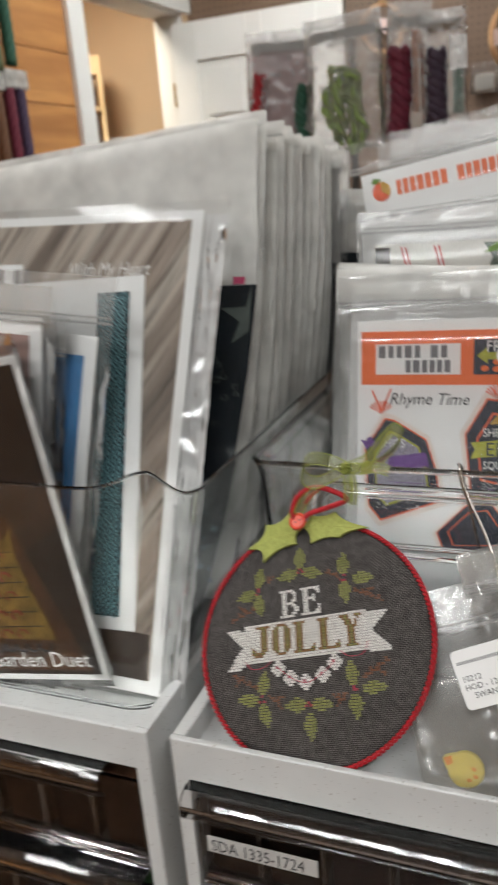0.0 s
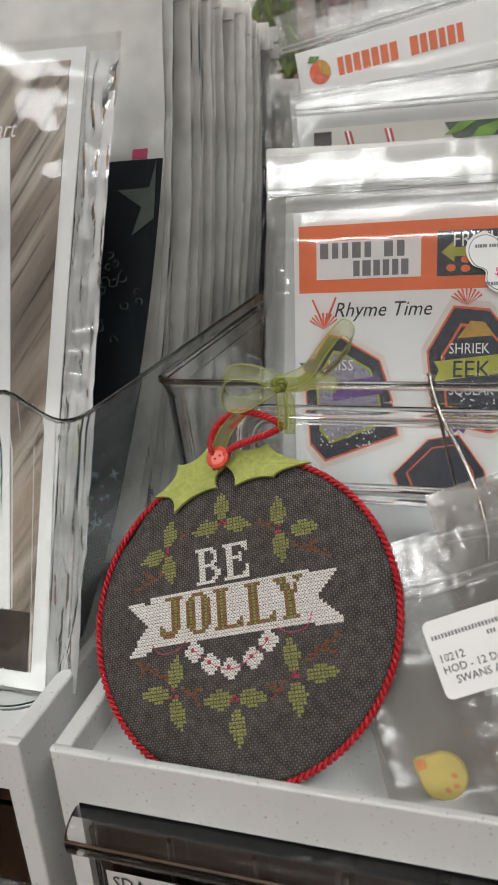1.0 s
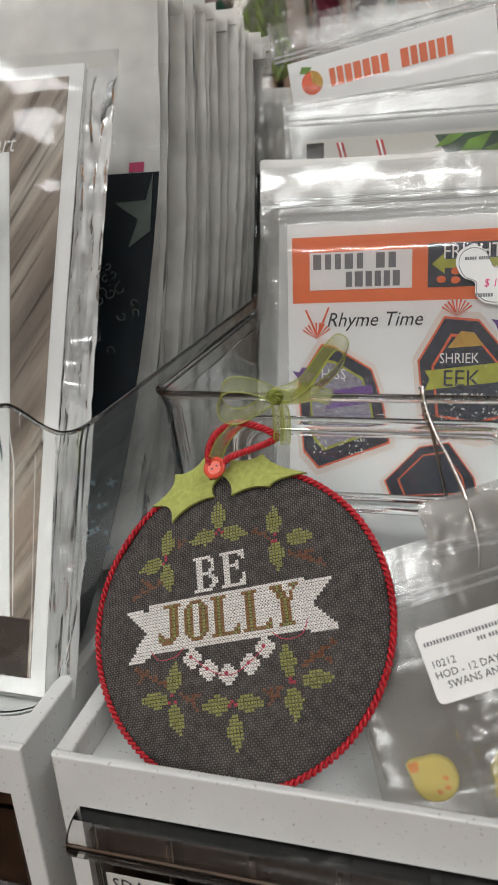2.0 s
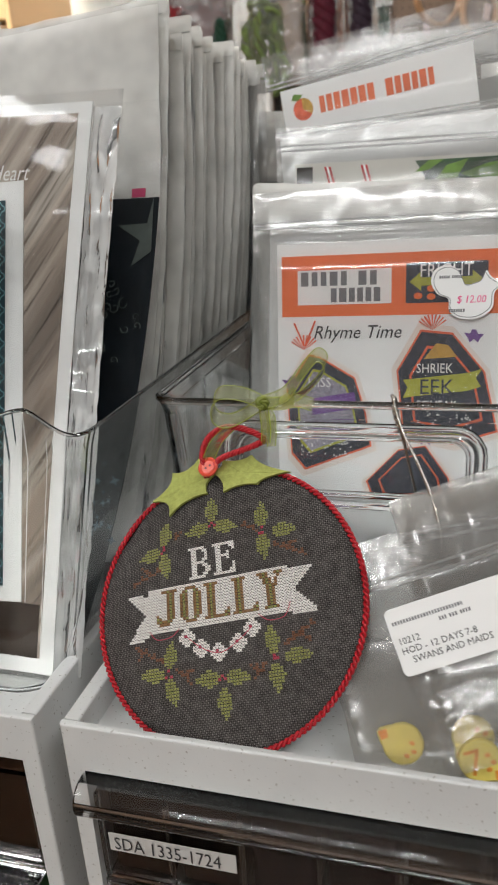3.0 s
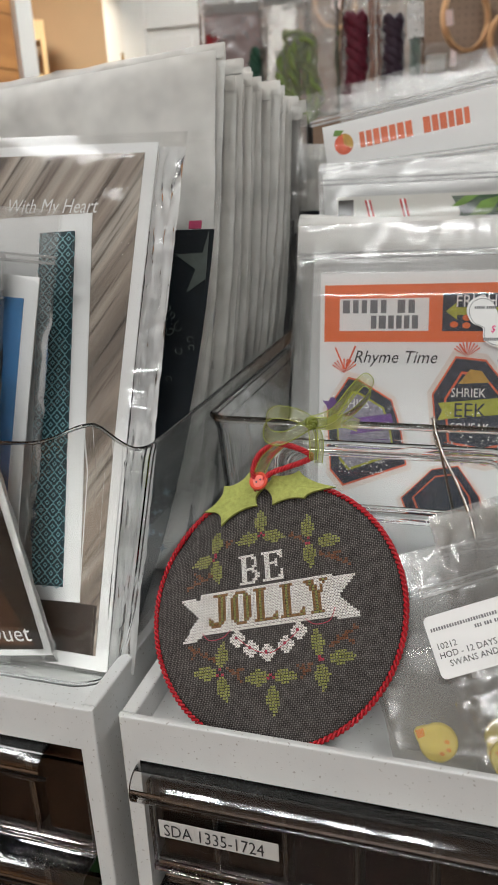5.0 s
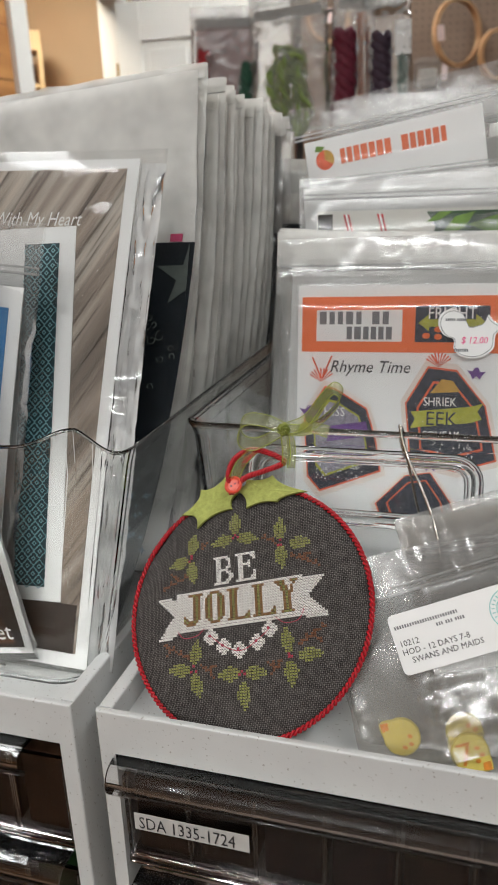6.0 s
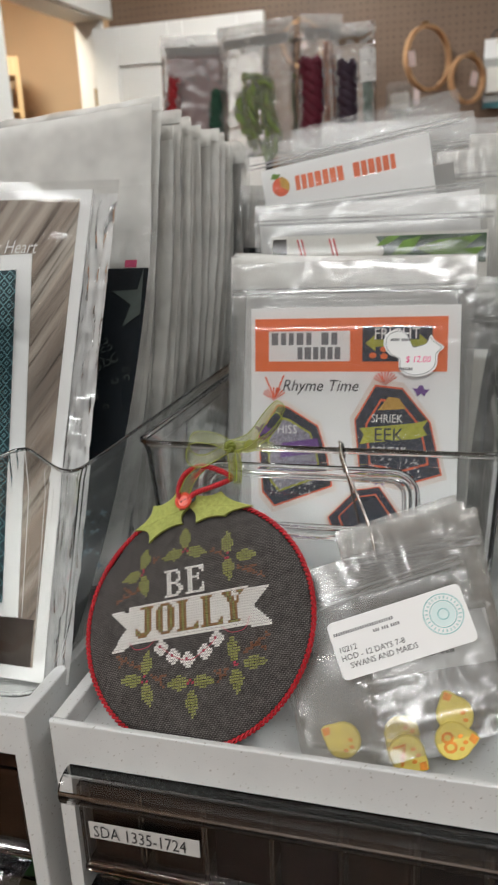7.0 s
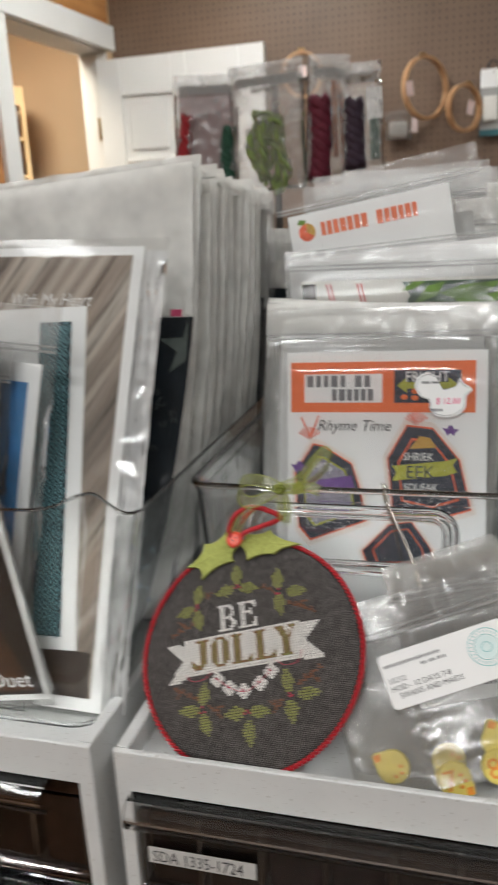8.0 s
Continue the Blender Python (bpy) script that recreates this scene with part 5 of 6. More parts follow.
for line in ([(7.2, 18.6), (10.8, 16.4)], [(15.0, 12.2), (22.8, 8.2)], [(18.5, 10.6), (20.5, 11.6)], [(-12.0, 18.4), (-10.2, 19.6)], [(-17.0, 11.0), (-24.2, 8.2)], [(-20.0, 10.2), (-22.0, 12.2)],
             [(-24.4, -7.8), (-17.2, -12.4)], [(-22, -9.4), (-23.6, -11.0)], [(-9.2, -18.4), (-13.0, -14.6)], [(-11, -16.4), (-9, -15.2)], [(22.8, -8.6), (15.2, -12.6)], [(19, -10.6), (21.5, -12.2)], [(7.0, -19.0), (10.4, -16.4)], [(8.6, -17.6), (6.4, -16.4)]):
    (x0, y0), (x1, y1) = line
    n = int(max(abs(x1 - x0), abs(y1 - y0)) / FINE) + 1
    for k in range(n + 1):
        ci, cj = math.floor((x0 + (x1 - x0) * k / n) / FINE), math.floor((y0 + (y1 - y0) * k / n) / FINE)
        stitch("brown", ci, cj)
        if k % 3 == 1:
            stitch("brown", ci, cj + 1)
for fx, fy in ((-9.8, -7.6), (-6.0, -10.4), (-1.2, -11.8), (3.4, -10.2), (7.6, -7.6)):
    ci, cj = round(fx / FINE), round(fy / FINE)
    for i in range(-3, 3):
        for j in range(-3, 3):
            if (i + 0.5) ** 2 + (j + 0.5) ** 2 < 6.9:
                stitch("red" if (i, j) == (-1, 0) else "white", ci + i, cj + j)
STITCH = CELL * FINE
for kind, mat, lab in (("white", WHITE_THREAD, "white cross-stitches"), ("green", GREEN_THREAD, "leaf-green cross-stitches"), ("brown", BROWN_THREAD, "brown cross-stitches"),
                       ("gold", GOLD_THREAD, "golden-brown cross-stitches"), ("red", RED_THREAD, "crimson cross-stitches")):
    verts, faces = [], []
    for i, j in CELLS[kind]:
        cx, cy = (i + 0.5) * STITCH, (j + 0.5) * STITCH
        g = 0.00050 if kind == "green" else 0.00059
        for sgn in (1, -1):
            dx, dy = 0.7071 * g * 1.28, 0.7071 * g * 1.16 * sgn
            px, py = -dy * 0.30, dx * 0.30
            lift = 0.0001 if sgn > 0 else 0.00024
            z = puff(cx, cy) + 0.00004
            n0 = len(verts)
            verts += [(cx - dx - px, cy - dy - py, z), (cx - dx + px, cy - dy + py, z), (cx - dx * 0.75, cy - dy * 0.75, z + 0.00020),
                      (cx - px, cy - py, z + lift), (cx + px, cy + py, z + lift), (cx, cy, z + 0.00024 + lift),
                      (cx + dx - px, cy + dy - py, z), (cx + dx + px, cy + dy + py, z), (cx + dx * 0.75, cy + dy * 0.75, z + 0.00020)]
            faces += [(n0, n0 + 3, n0 + 5, n0 + 2), (n0 + 2, n0 + 5, n0 + 4, n0 + 1), (n0 + 3, n0 + 6, n0 + 8, n0 + 5), (n0 + 5, n0 + 8, n0 + 7, n0 + 4), (n0, n0 + 2, n0 + 1), (n0 + 6, n0 + 7, n0 + 8)]
    me = bpy.data.meshes.new("stitching")
    me.from_pydata(verts, [], faces)
    me.materials.append(mat)
    ob = new("stitching", me)
    ob.parent = orn
    tagged(ob, lab, kind="stuff")
# a fine crimson backstitch trailing from the banner
for pts in ([(-20, -4.6), (-18, -6.8), (-14, -6.6), (-11.5, -4.8)], [(9.5, -4.6), (12, -6.4), (16, -6.0), (17.8, -2.8)], [(-9.8, -7.2), (-5.6, -10.6), (-1.0, -12.2), (3.6, -10.2), (7.6, -7.2)]):
    line = smooth_line([(x * CELL, y * CELL, puff(x * CELL, y * CELL) + 0.0003) for x, y in pts], 6)
    part("backstitch", tube(line, 0.00017, 5), RED_THREAD, orn, "thin crimson backstitch")


def felt_leaf(outline, lift, name, tilt):
    """A thick felt holly leaf that follows the cushion and stands off it."""
    line = []
    n = len(outline)
    for k in range(0, n, 2):
        p0, p1, p2 = (Vector((*[c * CELL for c in outline[(k + q) % n]], 0)) for q in range(3))
        c = p1 * 2 - (p0 + p2) / 2
        line += [p0 * (1 - t) ** 2 + c * (2 * t * (1 - t)) + p2 * t * t for t in (0, 0.17, 0.34, 0.5, 0.66, 0.83)]
    cx = sum(v.x for v in line) / len(line)
    cy = sum(v.y for v in line) / len(line)
    bm = bmesh.new()
    loops = []
    for scale, dz in ((1.0, 0.0), (1.0, 0.0013), (0.985, 0.0015), (0.6, 0.0015), (0.0, 0.0015)):
        row = []
        for v in (line if scale else line[:1]):
            x, y = cx + (v.x - cx) * scale, cy + (v.y - cy) * scale
            row.append(bm.verts.new((x, y, max(puff(x, y), -0.0042) + lift + dz + tilt * (y - cy) + 0.0003 * noise.noise(Vector((x * 300, y * 300, 1))))))
        loops.append(row)
    n = len(line)
    for a, b in zip(loops, loops[1:]):
        for k in range(n):
            if len(b) == 1:
                bm.faces.new((a[k], a[(k + 1) % n], b[0]))
            else:
                bm.faces.new((a[k], a[(k + 1) % n], b[(k + 1) % n], b[k]))
    bm.faces.new(loops[0][::-1])
    return part("felt_leaf", bm, FELT, orn, "thick yellow-green felt holly leaf", False)


def spiked(pairs, sag):
    """Spikes joined by hollow curves."""
    out = []
    n = len(pairs)
    cx, cy = sum(p[0] for p in pairs) / n, sum(p[1] for p in pairs) / n
    for k in range(n):
        (x0, y0), (x1, y1) = pairs[k], pairs[(k + 1) % n]
        out.append((x0, y0))
        mx, my = (x0 + x1) / 2, (y0 + y1) / 2
        out.append((mx + (cx - mx) * sag, my + (cy - my) * sag))
    return out


felt_leaf(spiked([(-18.6, 30.4), (-12.0, 37.4), (-3.6, 39.9), (1.8, 35.0), (-1.4, 28.6), (-12.8, 24.6)], 0.24), 0.0016, "felt_leaf", 0.02)
felt_leaf(spiked([(-1.0, 35.1), (3.2, 27.8), (12.4, 28.2), (21.4, 30.0), (11.6, 36.9), (3.0, 37.4)], 0.20), 0.0024, "felt_leaf", 0.05)
bx, by = 0.6 * CELL, 34.6 * CELL
bz = 0.0052
prof = [(0.0, 0.0), (0.0040, 0.0), (0.0044, 0.0006), (0.0043, 0.0014), (0.0038, 0.0018), (0.0032, 0.0015), (0.0028, 0.0011), (0.0, 0.0011)]
bm = bmesh.new()
rows_ = [[bm.verts.new((bx + r * math.cos(a), by + r * math.sin(a), bz + z)) for a in (2 * math.pi * k / 28 for k in range(28))] for r, z in prof[1:-1]]
for a, b in zip(rows_, rows_[1:]):
    for k in range(28):
        bm.faces.new((a[k], a[(k + 1) % 28], b[(k + 1) % 28], b[k]))
bm.faces.new(rows_[0][::-1])
bm.faces.new(rows_[-1])
btn = part("button", bm, RED_BUTTON, orn, "small red two-hole button", False)
for dx in (-0.0010, 0.0010):
    part("hole", tube([Vector((bx + dx, by + dx * 0.4, bz + 0.0009)), Vector((bx + dx, by + dx * 0.4, bz + 0.00125))], 0.00045, 10), BLACK_INK, btn, "dark thread hole")
world_line = smooth_line([(0.0440, 0.0705, 1.1265), (0.0425, 0.0712, 1.1360), (0.0460, 0.0718, 1.1440), (0.0535, 0.0724, 1.1485), (0.0617, 0.0728, 1.1475), (0.0690, 0.0732, 1.1438), (0.0660, 0.0726, 1.1412),
                          (0.0593, 0.0720, 1.1385), (0.0500, 0.0708, 1.1345), (0.0452, 0.0700, 1.1280)], 16)
inv = ORN.inverted()
part("hanging_loop", cord([inv @ v for v in world_line], 0.00135, 0.0050, 3), RED_CORD, orn, "red twisted cord loop", True)

# ---- organza bow tied round the loop and the bin's rim ----
bow = thing("ribbon_bow", "sheer olive-green organza bow tied over the bin rim", "ribbon", pose(0, 0, 0))
K = Vector((0.0695, 0.0735, 1.1590))


def strip(name, pts, width, side0, side1, steps=7):
    line = smooth_line(pts, steps)
    a, b = Vector(side0), Vector(side1)
    bm = ribbon(line, width, lambda t: a.lerp(b, t))
    ob = part(name, bm, ORGANZA, bow, "sheer green organza", True)
    edge = bmesh.new()
    for s in (-1, 1):
        n = len(line)
        tube([p + a.lerp(b, i / (n - 1)).normalized() * (s * width / 2) for i, p in enumerate(line)], 0.00022, 4, bm=edge)
    part("selvedge", edge, plain("green_selvedge", (0.30, 0.34, 0.05), 0.5), ob, "denser green woven edge")


strip("loop_left", [K, (0.0620, 0.0715, 1.1630), (0.0535, 0.0700, 1.1640), (0.0495, 0.0700, 1.1600), (0.0500, 0.0705, 1.1535), (0.0570, 0.0715, 1.1520), K], 0.0062, (0.05, 0.75, 0.65), (0.1, 0.5, 0.85))
strip("loop_right", [K, (0.0790, 0.0735, 1.1630), (0.0870, 0.0730, 1.1735), (0.0925, 0.0728, 1.1790), (0.0955, 0.0730, 1.1750), (0.0890, 0.0738, 1.1660), (0.0800, 0.0740, 1.1600), K], 0.0060, (-0.5, 0.5, 0.7), (0.6, 0.5, 0.6))
strip("tail_right", [K, (0.0770, 0.0728, 1.1590), (0.0840, 0.0722, 1.1605), (0.0900, 0.0722, 1.1590)], 0.0050, (0, 0.3, 1), (0.2, 0.4, 1))
strip("tail_front", [K, (0.0702, 0.0722, 1.1545), (0.0706, 0.0720, 1.1480), (0.0700, 0.0722, 1.1420)], 0.0036, (1, 0.2, 0), (1, 0.2, 0.1))
strip("tail_back", [K, (0.0725, 0.0730, 1.1540), (0.0728, 0.0730, 1.1470), (0.0722, 0.0732, 1.1405)], 0.0034, (1, -0.2, 0), (1, 0.2, 0))
strip("tail_left", [(0.0560, 0.0716, 1.1490), (0.0490, 0.0718, 1.1420), (0.0450, 0.0715, 1.1340)], 0.0050, (0.6, 0.5, -0.3), (0.7, 0.4, -0.3))
part("knot", cord(smooth_line([K + Vector((0.0014 * math.cos(a), -0.0012, 0.0016 * math.sin(a))) for a in (0, 1.2, 2.5, 3.8, 5.1)], 5, True), 0.0016, 0.004, 3, True), plain("green_knot", (0.17, 0.20, 0.025), 0.4), bow, "tight green knot", True)

# ---- wire hook over the rim ----
hook = thing("wire_hook", "bent steel wire hook over the bin rim holding bags", "hook", pose(0, 0, 0))
part("wire", tube(smooth_line([(0.1325, 0.0752, 1.1120), (0.1285, 0.0757, 1.1290), (0.1240, 0.0762, 1.1480), (0.1212, 0.0768, 1.1580), (0.1206, 0.0795, 1.1604), (0.1212, 0.0825, 1.1590), (0.1222, 0.0832, 1.1530)], 8), 0.00065, 8), STEEL, hook, "steel wire", True)
part("wire", tube(smooth_line([(0.1200, 0.0810, 1.1606), (0.1208, 0.0775, 1.1612), (0.1222, 0.0752, 1.1560), (0.1255, 0.0712, 1.1480), (0.1310, 0.0640, 1.1400), (0.1372, 0.0548, 1.1290), (0.1408, 0.0480, 1.1180), (0.1412, 0.0440, 1.1110)], 8), 0.00075, 8), STEEL, hook, "steel wire", True)
part("twist", cord(smooth_line([(0.1213, 0.0765, 1.1575), (0.1225, 0.0752, 1.1530), (0.1240, 0.0738, 1.1490)], 8), 0.0013, 0.004, 2), STEEL, hook, "twisted steel wire", True)

# ---- small bags of clay buttons on the hook ----
LX = Vector((0.0530, 0.0150, 0.0170)).normalized()
LN = Vector((0.099, -0.883, 0.458))
LN = (LN - LX * LN.dot(LX)).normalized()
LZ = LN.cross(LX)
if LZ.z < 0:
    LZ = -LZ
LAB = Matrix((LX, -LN, LZ)).transposed().to_4x4()
LAB.translation = Vector((0.121, 0.031, 1.094))
BH, BB = 0.0850, -0.0610
m = LAB @ pose(0.0332, 0.0004, BB)
p = packet("button_packet", "small clear zip bag with white label, hung on a hook", "packet", m, 0.0615, BH, 0.0022, 0.0680, 201, FILM_BUTTON, "button packets", crease=0.0012, flap=FILM_BUTTON)
lab = part("label", slab([(v[0], v[1]) for v in loop_points(-0.0329, 0.0253, -BB - 0.0240, -BB + 0.0002, 0.0022, 3)], -0.0030, -0.0027), PAPER, p, "white rounded paper label")
y0 = -0.0032
part("web_line", bars([25], -0.0312, -BB - 0.0058, y0, 0.0013, 0.52, 0.6), GREY_INK, lab, "thin grey print")
part("phone_line", bars([3, 3, 4], -0.0147, -BB - 0.0086, y0, 0.0013, 0.52, 0.6), GREY_INK, lab, "thin grey print")
part("code", letters("10212", 0.0034, -0.0312, -BB - 0.0128, y0, widen=0.95), BLACK_INK, lab, "bold black print")
part("line_one", letters("HOD - 12 DAYS 7-8", 0.0034, -0.0310, -BB - 0.0163, y0, widen=0.95), BLACK_INK, lab, "bold black print")
part("line_two", letters("SWANS AND MAIDS", 0.0034, -0.0282, -BB - 0.0198, y0, widen=0.95), BLACK_INK, lab, "bold black print")
sx, sz = 0.0151, -BB - 0.0100
bm = bmesh.new()
for r in (0.0082, 0.0055, 0.0022):
    tube([Vector((sx + r * math.cos(a), y0, sz + r * math.sin(a))) for a in (2 * math.pi * k / 36 for k in range(36))], 0.00018, 4, True, bm)
for k in range(26):
    a = 2 * math.pi * k / 26
    c, s = math.cos(a), math.sin(a)
    tube([Vector((sx + 0.0063 * c, y0, sz + 0.0063 * s)), Vector((sx + 0.0074 * c, y0, sz + 0.0074 * s))], 0.00022, 4, bm=bm)
part("emblem", bm, AQUA_INK, lab, "round aqua printed emblem")
part("emblem_disc", slab([(sx + 0.0050 * math.cos(a), sz + 0.0050 * math.sin(a)) for a in (2 * math.pi * k / 30 for k in range(30))], y0 + 0.0001, y0 + 0.0002), plain("pale_aqua", (0.70, 0.82, 0.81), 0.5), lab, "pale aqua disc")
for k, (dx, dz, roll, w, hh, dy) in enumerate(((0.0345, -0.0590, 8, 0.060, 0.092, 0.0070), (0.0385, -0.0585, 4, 0.058, 0.093, 0.0105), (0.0430, -0.0560, 1, 0.056, 0.093, 0.0140), (0.0375, -0.0585, 6, 0.058, 0.092, 0.0175), (0.0330, -0.0560, 10, 0.058, 0.088, 0.0210), (0.0050, -0.0630, 3, 0.066, 0.086, 0.0060), (0.0060, -0.0620, 1, 0.064, 0.089, 0.0180))):
    m = LAB @ pose(dx, dy, dz, 3 - 2 * k if k < 5 else -11, roll, 0)
    # the grey film puts shade over the white tray behind these bags
    q = packet("button_packet", "small zip bag of buttons behind others on a hook, greyed for shade", "packet", m, w, hh, 0.0016, hh - 0.016, 210 + k, FILM_HAZE_SHADE, "button packets", crease=0.0014 if k < 5 else 0.0006, flap=FILM_BUTTON)
    if k < 3:
        l2 = part("label", rect(-0.027, 0.025, 0.028, 0.050, 0.0002), PAPER, q, "white paper label")
        part("print", bars([5, 6, 3], -0.025, 0.034, -0.0004, 0.003), BLACK_INK, l2)


def bird_button(place, beak, number, turn, tilt=0):
    """A flat yellow clay bird: a round body drawn out to a beak, a number pressed in."""
    b = thing("clay_button", "yellow clay bird-shaped button with an orange number" if number else "yellow clay bird-shaped button, mottled orange", "button",
              Matrix.Translation(place) @ Matrix((LX, -LN, LZ)).transposed().to_4x4() @ pose(0, 0, 0, tilt, turn, 0), group="clay buttons")
    r = 0.0075
    line = []
    for k in range(36):
        a = 2 * math.pi * k / 36
        d = abs((a - beak + math.pi) % (2 * math.pi) - math.pi)
        line.append((r * (1 + 0.42 * max(0, 1 - d / 0.62) ** 1.4) * math.cos(a), r * (1 + 0.42 * max(0, 1 - d / 0.62) ** 1.4) * math.sin(a)))
    bm = bmesh.new()
    loops = [[bm.verts.new((x * s, y, z * s)) for x, z in line] for s, y in ((0.92, 0.0014), (1.0, 0.0008), (1.0, -0.0008), (0.92, -0.0014))]
    for a, c in zip(loops, loops[1:]):
        for k in range(36):
            bm.faces.new((a[k], a[(k + 1) % 36], c[(k + 1) % 36], c[k]))
    bm.faces.new(loops[0][::-1])
    bm.faces.new(loops[-1])
    part("body", bm, YELLOW_CLAY, b, "yellow clay body")
    cb, sb = math.cos(beak), math.sin(beak)
    part("beak", slab([(r * (1.02 * cb - 0.30 * sb), r * (1.02 * sb + 0.30 * cb)), (r * 1.34 * cb, r * 1.34 * sb), (r * (1.02 * cb + 0.30 * sb), r * (1.02 * sb - 0.30 * cb)), (r * 0.78 * cb, r * 0.78 * sb)], -0.0018, -0.00135), ORANGE_CLAY, b, "orange beak")
    if number:
        part("number", letters(number, 0.0124, -0.0054, -0.0042, -0.0016, widen=1.05), ORANGE_CLAY, b, "orange stamped number")
    for dx, dz in ((0.0030, 0.0012), (0.0042, -0.0016), (0.0020, -0.0036)):
        part("spot", slab([(dx + 0.0011 * math.cos(a), dz + 0.0008 * math.sin(a)) for a in (k * math.pi / 4 for k in range(8))], -0.0017, -0.00138), ORANGE_CLAY, b)


bird_button(Vector((0.1570, 0.0165, 1.0462)), -0.9, "7", 0)
bird_button(Vector((0.1755, 0.0180, 1.0545)), -0.15, "8", 0)
bird_button(Vector((0.1755, 0.0240, 1.0625)), 2.0, "", 20)
bird_button(Vector((0.1545, 0.0215, 1.0515)), 3.4, "", -25)
bird_button(Vector((0.1300, 0.0190, 1.0465)), 2.9, "", 30)


# ---- goods in the distance ----
def skein(pts, r, mat, parent, label, strands=4):
    part("skein", cord(smooth_line(pts, 6), r, 0.05, strands), mat, parent, label, True)


YARN = {n: plain(n + "_yarn", c, 0.7, 0, 0.25, 200, 0.0005) for n, c in
        (("red", (0.30, 0.012, 0.018)), ("pine", (0.015, 0.07, 0.04)), ("leaf", (0.20, 0.28, 0.085)), ("burgundy", (0.11, 0.006, 0.022)), ("rust", (0.35, 0.10, 0.03)), ("plum", (0.035, 0.018, 0.035)),
         ("moss", (0.08, 0.10, 0.04)), ("violet", (0.045, 0.025, 0.06)), ("umber", (0.12, 0.05, 0.02)))}
rack = thing("goods_rack", "thin black metal rack with hanging clear bags", "rack", pose(-0.15, 1.085, 0))
part("post", tube([Vector((0, 0, 0.012)), Vector((0, 0, 1.528))], 0.006, 10), BLACK_METAL, rack)
part("base", box(-0.18, 0.18, -0.18, 0.18, 0, 0.012, 0.003), BLACK_METAL, rack)
part("arm", tube([Vector((-0.17, -0.004, 1.528)), Vector((0.17, -0.004, 1.528))], 0.0022, 8), BLACK_METAL, rack)
for i, (x0, x1, y, zb, zt) in enumerate(((-0.322, -0.212, 1.050, 1.372, 1.545), (-0.214, -0.088, 1.035, 1.352, 1.550), (-0.095, -0.028, 1.055, 1.362, 1.556), (-0.034, 0.036, 1.062, 1.372, 1.540))):
    w, h = x1 - x0, zt - zb
    b = packet("yarn_bag", ("clear hanging bag with red and pine-green yarn", "clear hanging bag with a leaf-green ribbon", "clear hanging bag with burgundy and rust yarn", "clear hanging bag with dark plum yarn and label")[i],
               "bag", pose((x0 + x1) / 2, y, zb, 0, (2, -1, 3, -2)[i], (8, -6, 14, 10)[i]), w, h, 0.012, h - 0.016, 300 + i, FILM_HANG, "hanging yarn bags", crease=0.008)
    part("hanger", tube([Vector((0, 0.002, 1.528 - zb)), Vector((0, 1.079 - y, 1.528 - zb))], 0.0012, 6), BLACK_METAL, b)
    if i == 0:
        part("backing", rect(-w / 2 + 0.008, w / 2 - 0.008, 0.008, h * 0.84, 0.004), plain("rose_card", (0.40, 0.27, 0.27), 0.7, 0, 0.45, 11), b, "rosy backing card")
        skein([(-w / 2 + 0.016, -0.004, 0.006), (-w / 2 + 0.016, -0.004, h * 0.3), (-w / 2 + 0.024, -0.004, h * 0.62)], 0.013, YARN["red"], b, "red yarn skein")
        skein([(w / 2 - 0.014, -0.004, 0.006), (w / 2 - 0.020, -0.004, h * 0.25), (w / 2 - 0.014, -0.004, h * 0.5)], 0.014, YARN["pine"], b, "pine-green yarn skein")
    if i == 1:
        for k in range(7):
            a = 0.9 * k
            skein([(0.010 * math.cos(a), -0.003, -0.006 + 0.008 * k), (0.034 * math.cos(a), -0.008, 0.03 + 0.012 * k), (0.020 * math.sin(a * 2), -0.004, 0.085 + 0.006 * k), (-0.028 * math.cos(a), -0.002, 0.055 + 0.01 * k)], 0.0085, YARN["leaf"], b, "leaf-green ribbon loops", 2)
        part("print", bars([4, 3], -0.022, h - 0.045, -0.009, 0.006), GREY_INK, b)
    if i == 2:
        skein([(-0.012, -0.004, 0.004), (-0.010, -0.004, h * 0.35), (-0.014, -0.004, h * 0.66)], 0.020, YARN["burgundy"], b, "burgundy yarn skein")
        skein([(0.016, -0.003, h * 0.20), (0.012, -0.003, h * 0.5), (0.008, -0.003, h * 0.80)], 0.005, YARN["rust"], b, "rust yarn skein")
        skein([(0.027, -0.003, h * 0.25), (0.025, -0.003, h * 0.5), (0.021, -0.003, h * 0.70)], 0.004, YARN["rust"], b, "rust yarn skein")
    if i == 3:
        skein([(-0.012, -0.004, 0.010), (-0.012, -0.004, h * 0.35), (-0.010, -0.004, h * 0.66)], 0.018, YARN["plum"], b, "plum yarn skein")
        skein([(0.020, -0.004, 0.020), (0.021, -0.004, h * 0.3), (0.022, -0.004, h * 0.55)], 0.008, YARN["pine"], b, "dark yarn skein")
        part("label", rect(0.010, 0.034, h * 0.48, h * 0.76, -0.0115), PAPER, b, "white label")
    part("card_top", rect(-w / 2 + 0.008, w / 2 - 0.008, h * 0.82, h * 0.90, -0.0005), GREY_CARD, b)


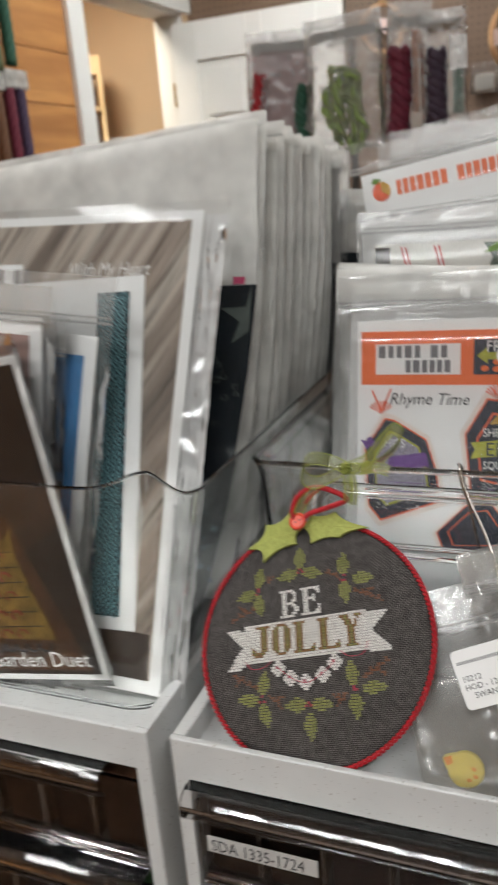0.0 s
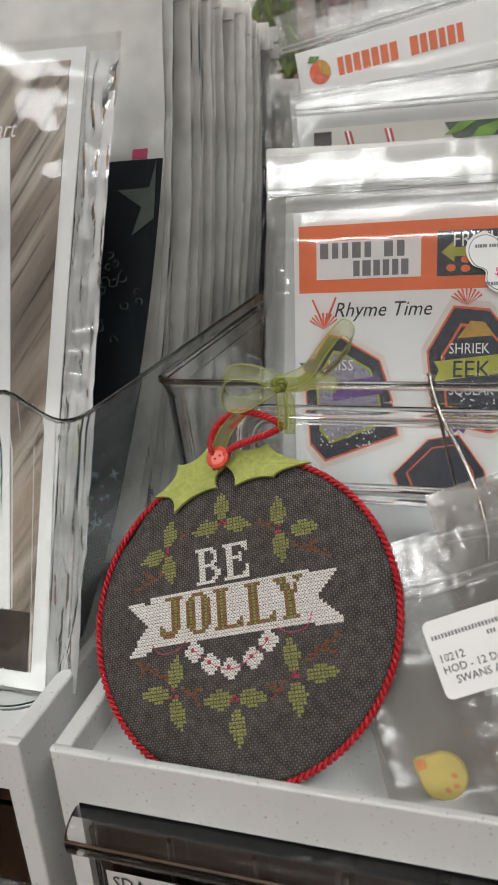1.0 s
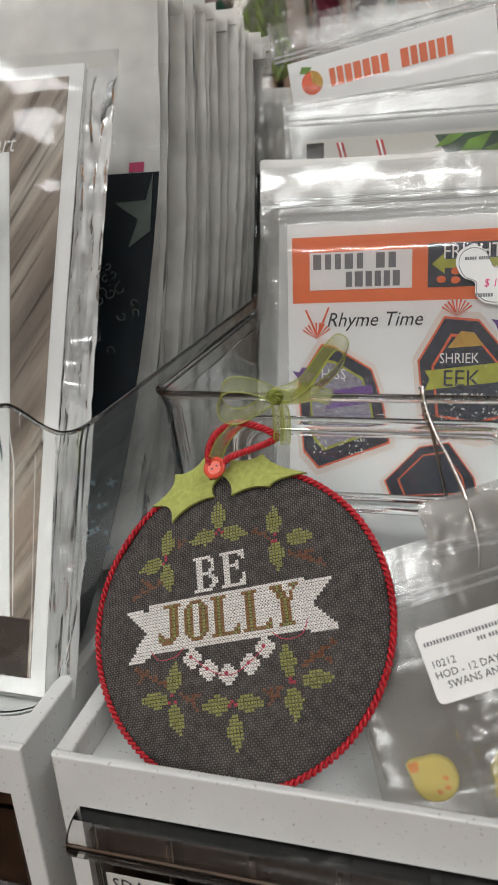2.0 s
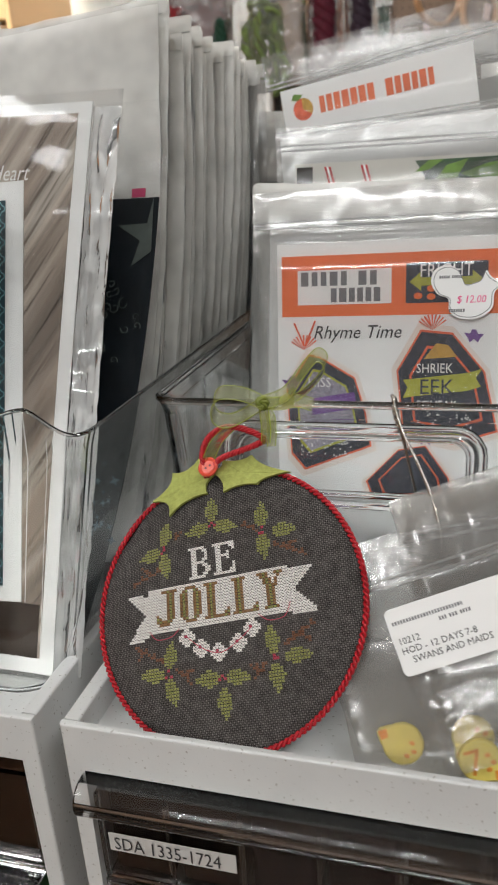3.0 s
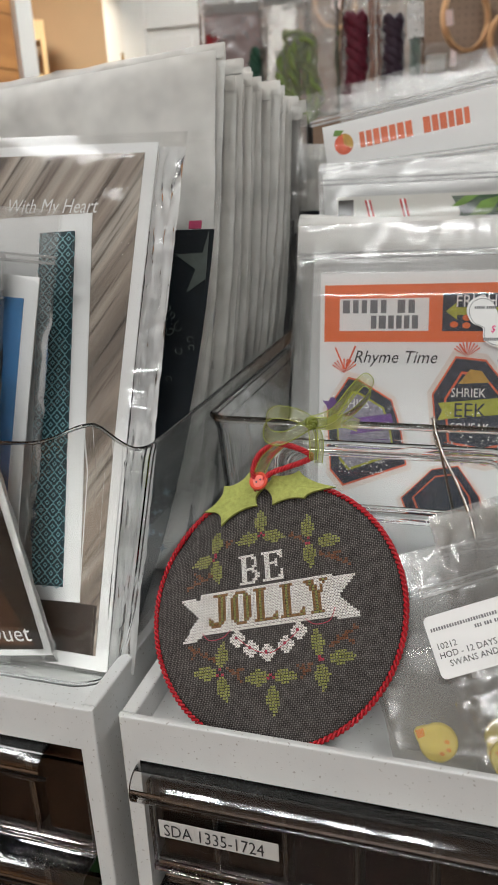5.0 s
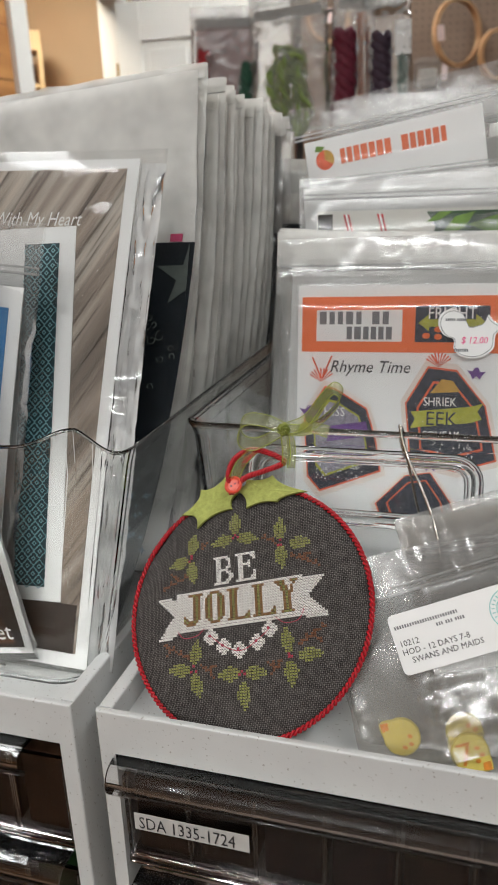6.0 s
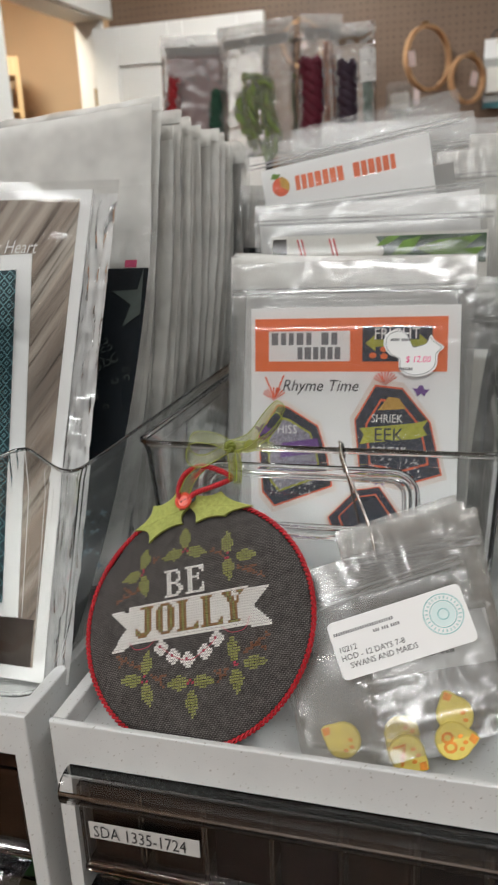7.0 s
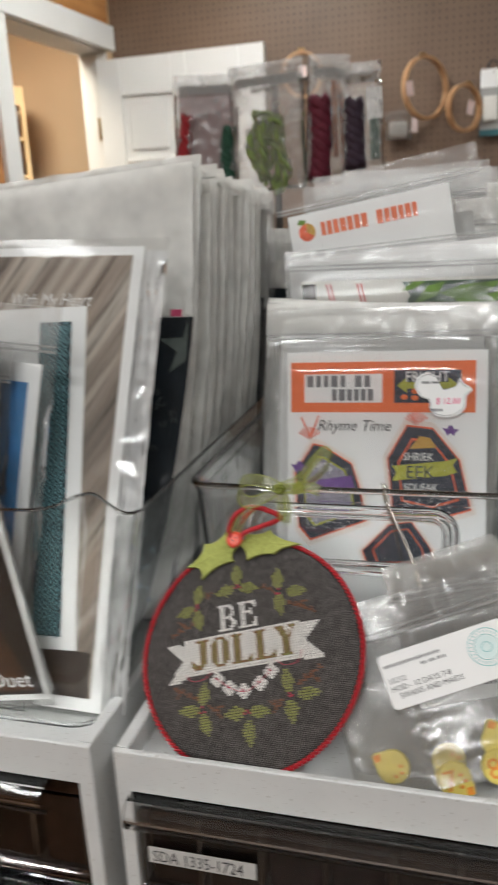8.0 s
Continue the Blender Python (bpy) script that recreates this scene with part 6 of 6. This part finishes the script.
def hoop(x, y, z, r, turn, lean, tagged_label, tag_dir):
    """A wooden embroidery hoop: two flat rings and a brass screw."""
    hp = thing("embroidery_hoop", tagged_label, "embroidery hoop", pose(x, y, z, 0, lean, turn), group="embroidery hoops")
    for k, (ra, rb, d) in enumerate(((r, r - 0.0055, 0.010), (r - 0.0060, r - 0.0115, 0.011))):
        bm = bmesh.new()
        rows_ = [[bm.verts.new((q * math.cos(a), yy, q * math.sin(a))) for q, yy in ((ra, -d), (ra, d), (rb, d), (rb, -d))] for a in (2 * math.pi * n / 48 for n in range(48))]
        for n in range(48):
            a, b = rows_[n], rows_[(n + 1) % 48]
            for m_ in range(4):
                bm.faces.new((a[m_], a[(m_ + 1) % 4], b[(m_ + 1) % 4], b[m_]))
        part(("outer_ring", "inner_ring")[k], bm, HOOP_WOOD, hp, "pale wooden ring")
    part("screw", tube([Vector((-0.014, 0, r + 0.006)), Vector((0.014, 0, r + 0.006))], 0.004, 8), BRASS, hp, "brass tightening screw")
    part("price_tag", box(tag_dir - 0.016, tag_dir + 0.016, -0.014, -0.0125, -0.02, 0.03), plain("pink_white_tag", (0.75, 0.58, 0.54), 0.6), hp, "white and pink price tag")
    part("peg", tube([Vector((0, 0, r - 0.008)), Vector((0, 0, r + 0.0))], 0.003, 6), STEEL, hp)
    return hp


hoop(0.030, 2.885, 1.778, 0.112, 46, -8, "pale wooden embroidery hoop hanging on brown pegboard", -0.09)
hoop(0.172, 2.890, 1.697, 0.085, 44, 14, "small wooden embroidery hoop hanging on brown pegboard", 0.02)
hoop(-0.440, 2.895, 1.870, 0.085, 30, 0, "wooden embroidery hoop partly hidden by hanging bags", 0.0)
pack = thing("notions_pack", "small black and white carded notion hanging on pegboard", "package", pose(0.275, 2.965, 1.60))
part("header", box(-0.045, 0.045, -0.006, 0.0, 0.17, 0.235, 0.002), PAPER, pack, "white header card")
part("card", box(-0.045, 0.045, -0.005, 0.0, 0.0, 0.169, 0.002), GREY_CARD, pack)
part("blister", box(-0.035, 0.020, -0.022, -0.0055, 0.05, 0.14, 0.008), CREAM_CARD, pack, "cream product in a blister")
part("band", box(-0.045, 0.045, -0.0075, -0.0055, 0.0, 0.022), plain("dark_teal_band", (0.03, 0.12, 0.14), 0.5), pack)
part("hang_hole", tube(smooth_line([(-0.02, -0.004, 0.236), (-0.01, -0.004, 0.26), (0.01, -0.004, 0.26), (0.02, -0.004, 0.236)], 5), 0.004, 6), BLACK_METAL, pack)
part("peg", tube([Vector((0, 0.024, 0.22)), Vector((0, -0.03, 0.222))], 0.003, 6), STEEL, pack)
small = thing("notions_bag", "small clear bag with cream contents hanging on pegboard", "bag", pose(-0.075, 2.955, 1.612))
part("contents", box(-0.035, 0.035, -0.018, 0.0, 0.004, 0.065, 0.010), CREAM_CARD, small, "cream folded contents")
part("film", bag_mesh(0.10, 0.105, 0.022, 0.095, 400, 0.006), FILM, small, "clear bag", True)
part("tag", box(0.052, 0.075, -0.008, -0.004, 0.02, 0.08, 0.001), plain("grey_pink_tag", (0.5, 0.4, 0.38), 0.6), small)
part("peg", tube([Vector((0, 0.034, 0.098)), Vector((0, -0.01, 0.10))], 0.003, 6), STEEL, small)

# yarn hanging on the pine wall
for k, (dy, zb, zt, c, d) in enumerate(((-1.17, 1.40, 1.70, "umber", 0.030), (-1.12, 1.42, 1.71, "burgundy", 0.032), (-1.07, 1.43, 1.71, "violet", 0.03), (-1.16, 1.72, 2.02, "moss", 0.045), (-1.10, 1.74, 2.05, "pine", 0.045))):
    hk = thing("yarn_skein", "long twisted %s yarn skein hanging on a pine wall" % {"umber": "brown", "burgundy": "burgundy", "violet": "violet", "moss": "mossy", "pine": "dark green"}[c], "yarn", WEST @ pose(d, dy, 0), group="yarn on the wall")
    for q in range(5):
        line = []
        for n in range(21):
            a = 2 * math.pi * q / 5 + n * 0.55
            line.append(Vector((0.010 * math.cos(a), 0.010 * math.sin(a), zb + (zt - 0.03 - zb) * n / 20)))
        part("strand", tube(line, 0.010, 6), YARN[c], hk, "twisted yarn", True)
    part("wrapper", box(-0.018, 0.020, -0.026, 0.026, zt - 0.035, zt + 0.02, 0.006), FILM_MILKY if k < 3 else PAPER, hk, "white plastic top")
    part("peg", tube([Vector((-d - 0.001, 0, zt + 0.012)), Vector((0.012, 0, zt + 0.014))], 0.003, 6), STEEL, hk)
pink = thing("pink_pack", "bright pink flat package hanging on a pine wall", "package", WEST @ pose(0.012, -0.90, 1.20))
part("pack", box(-0.011, 0.010, -0.07, 0.07, 0.0, 0.265, 0.003), plain("bright_pink", (0.80, 0.05, 0.30), 0.5), pink)
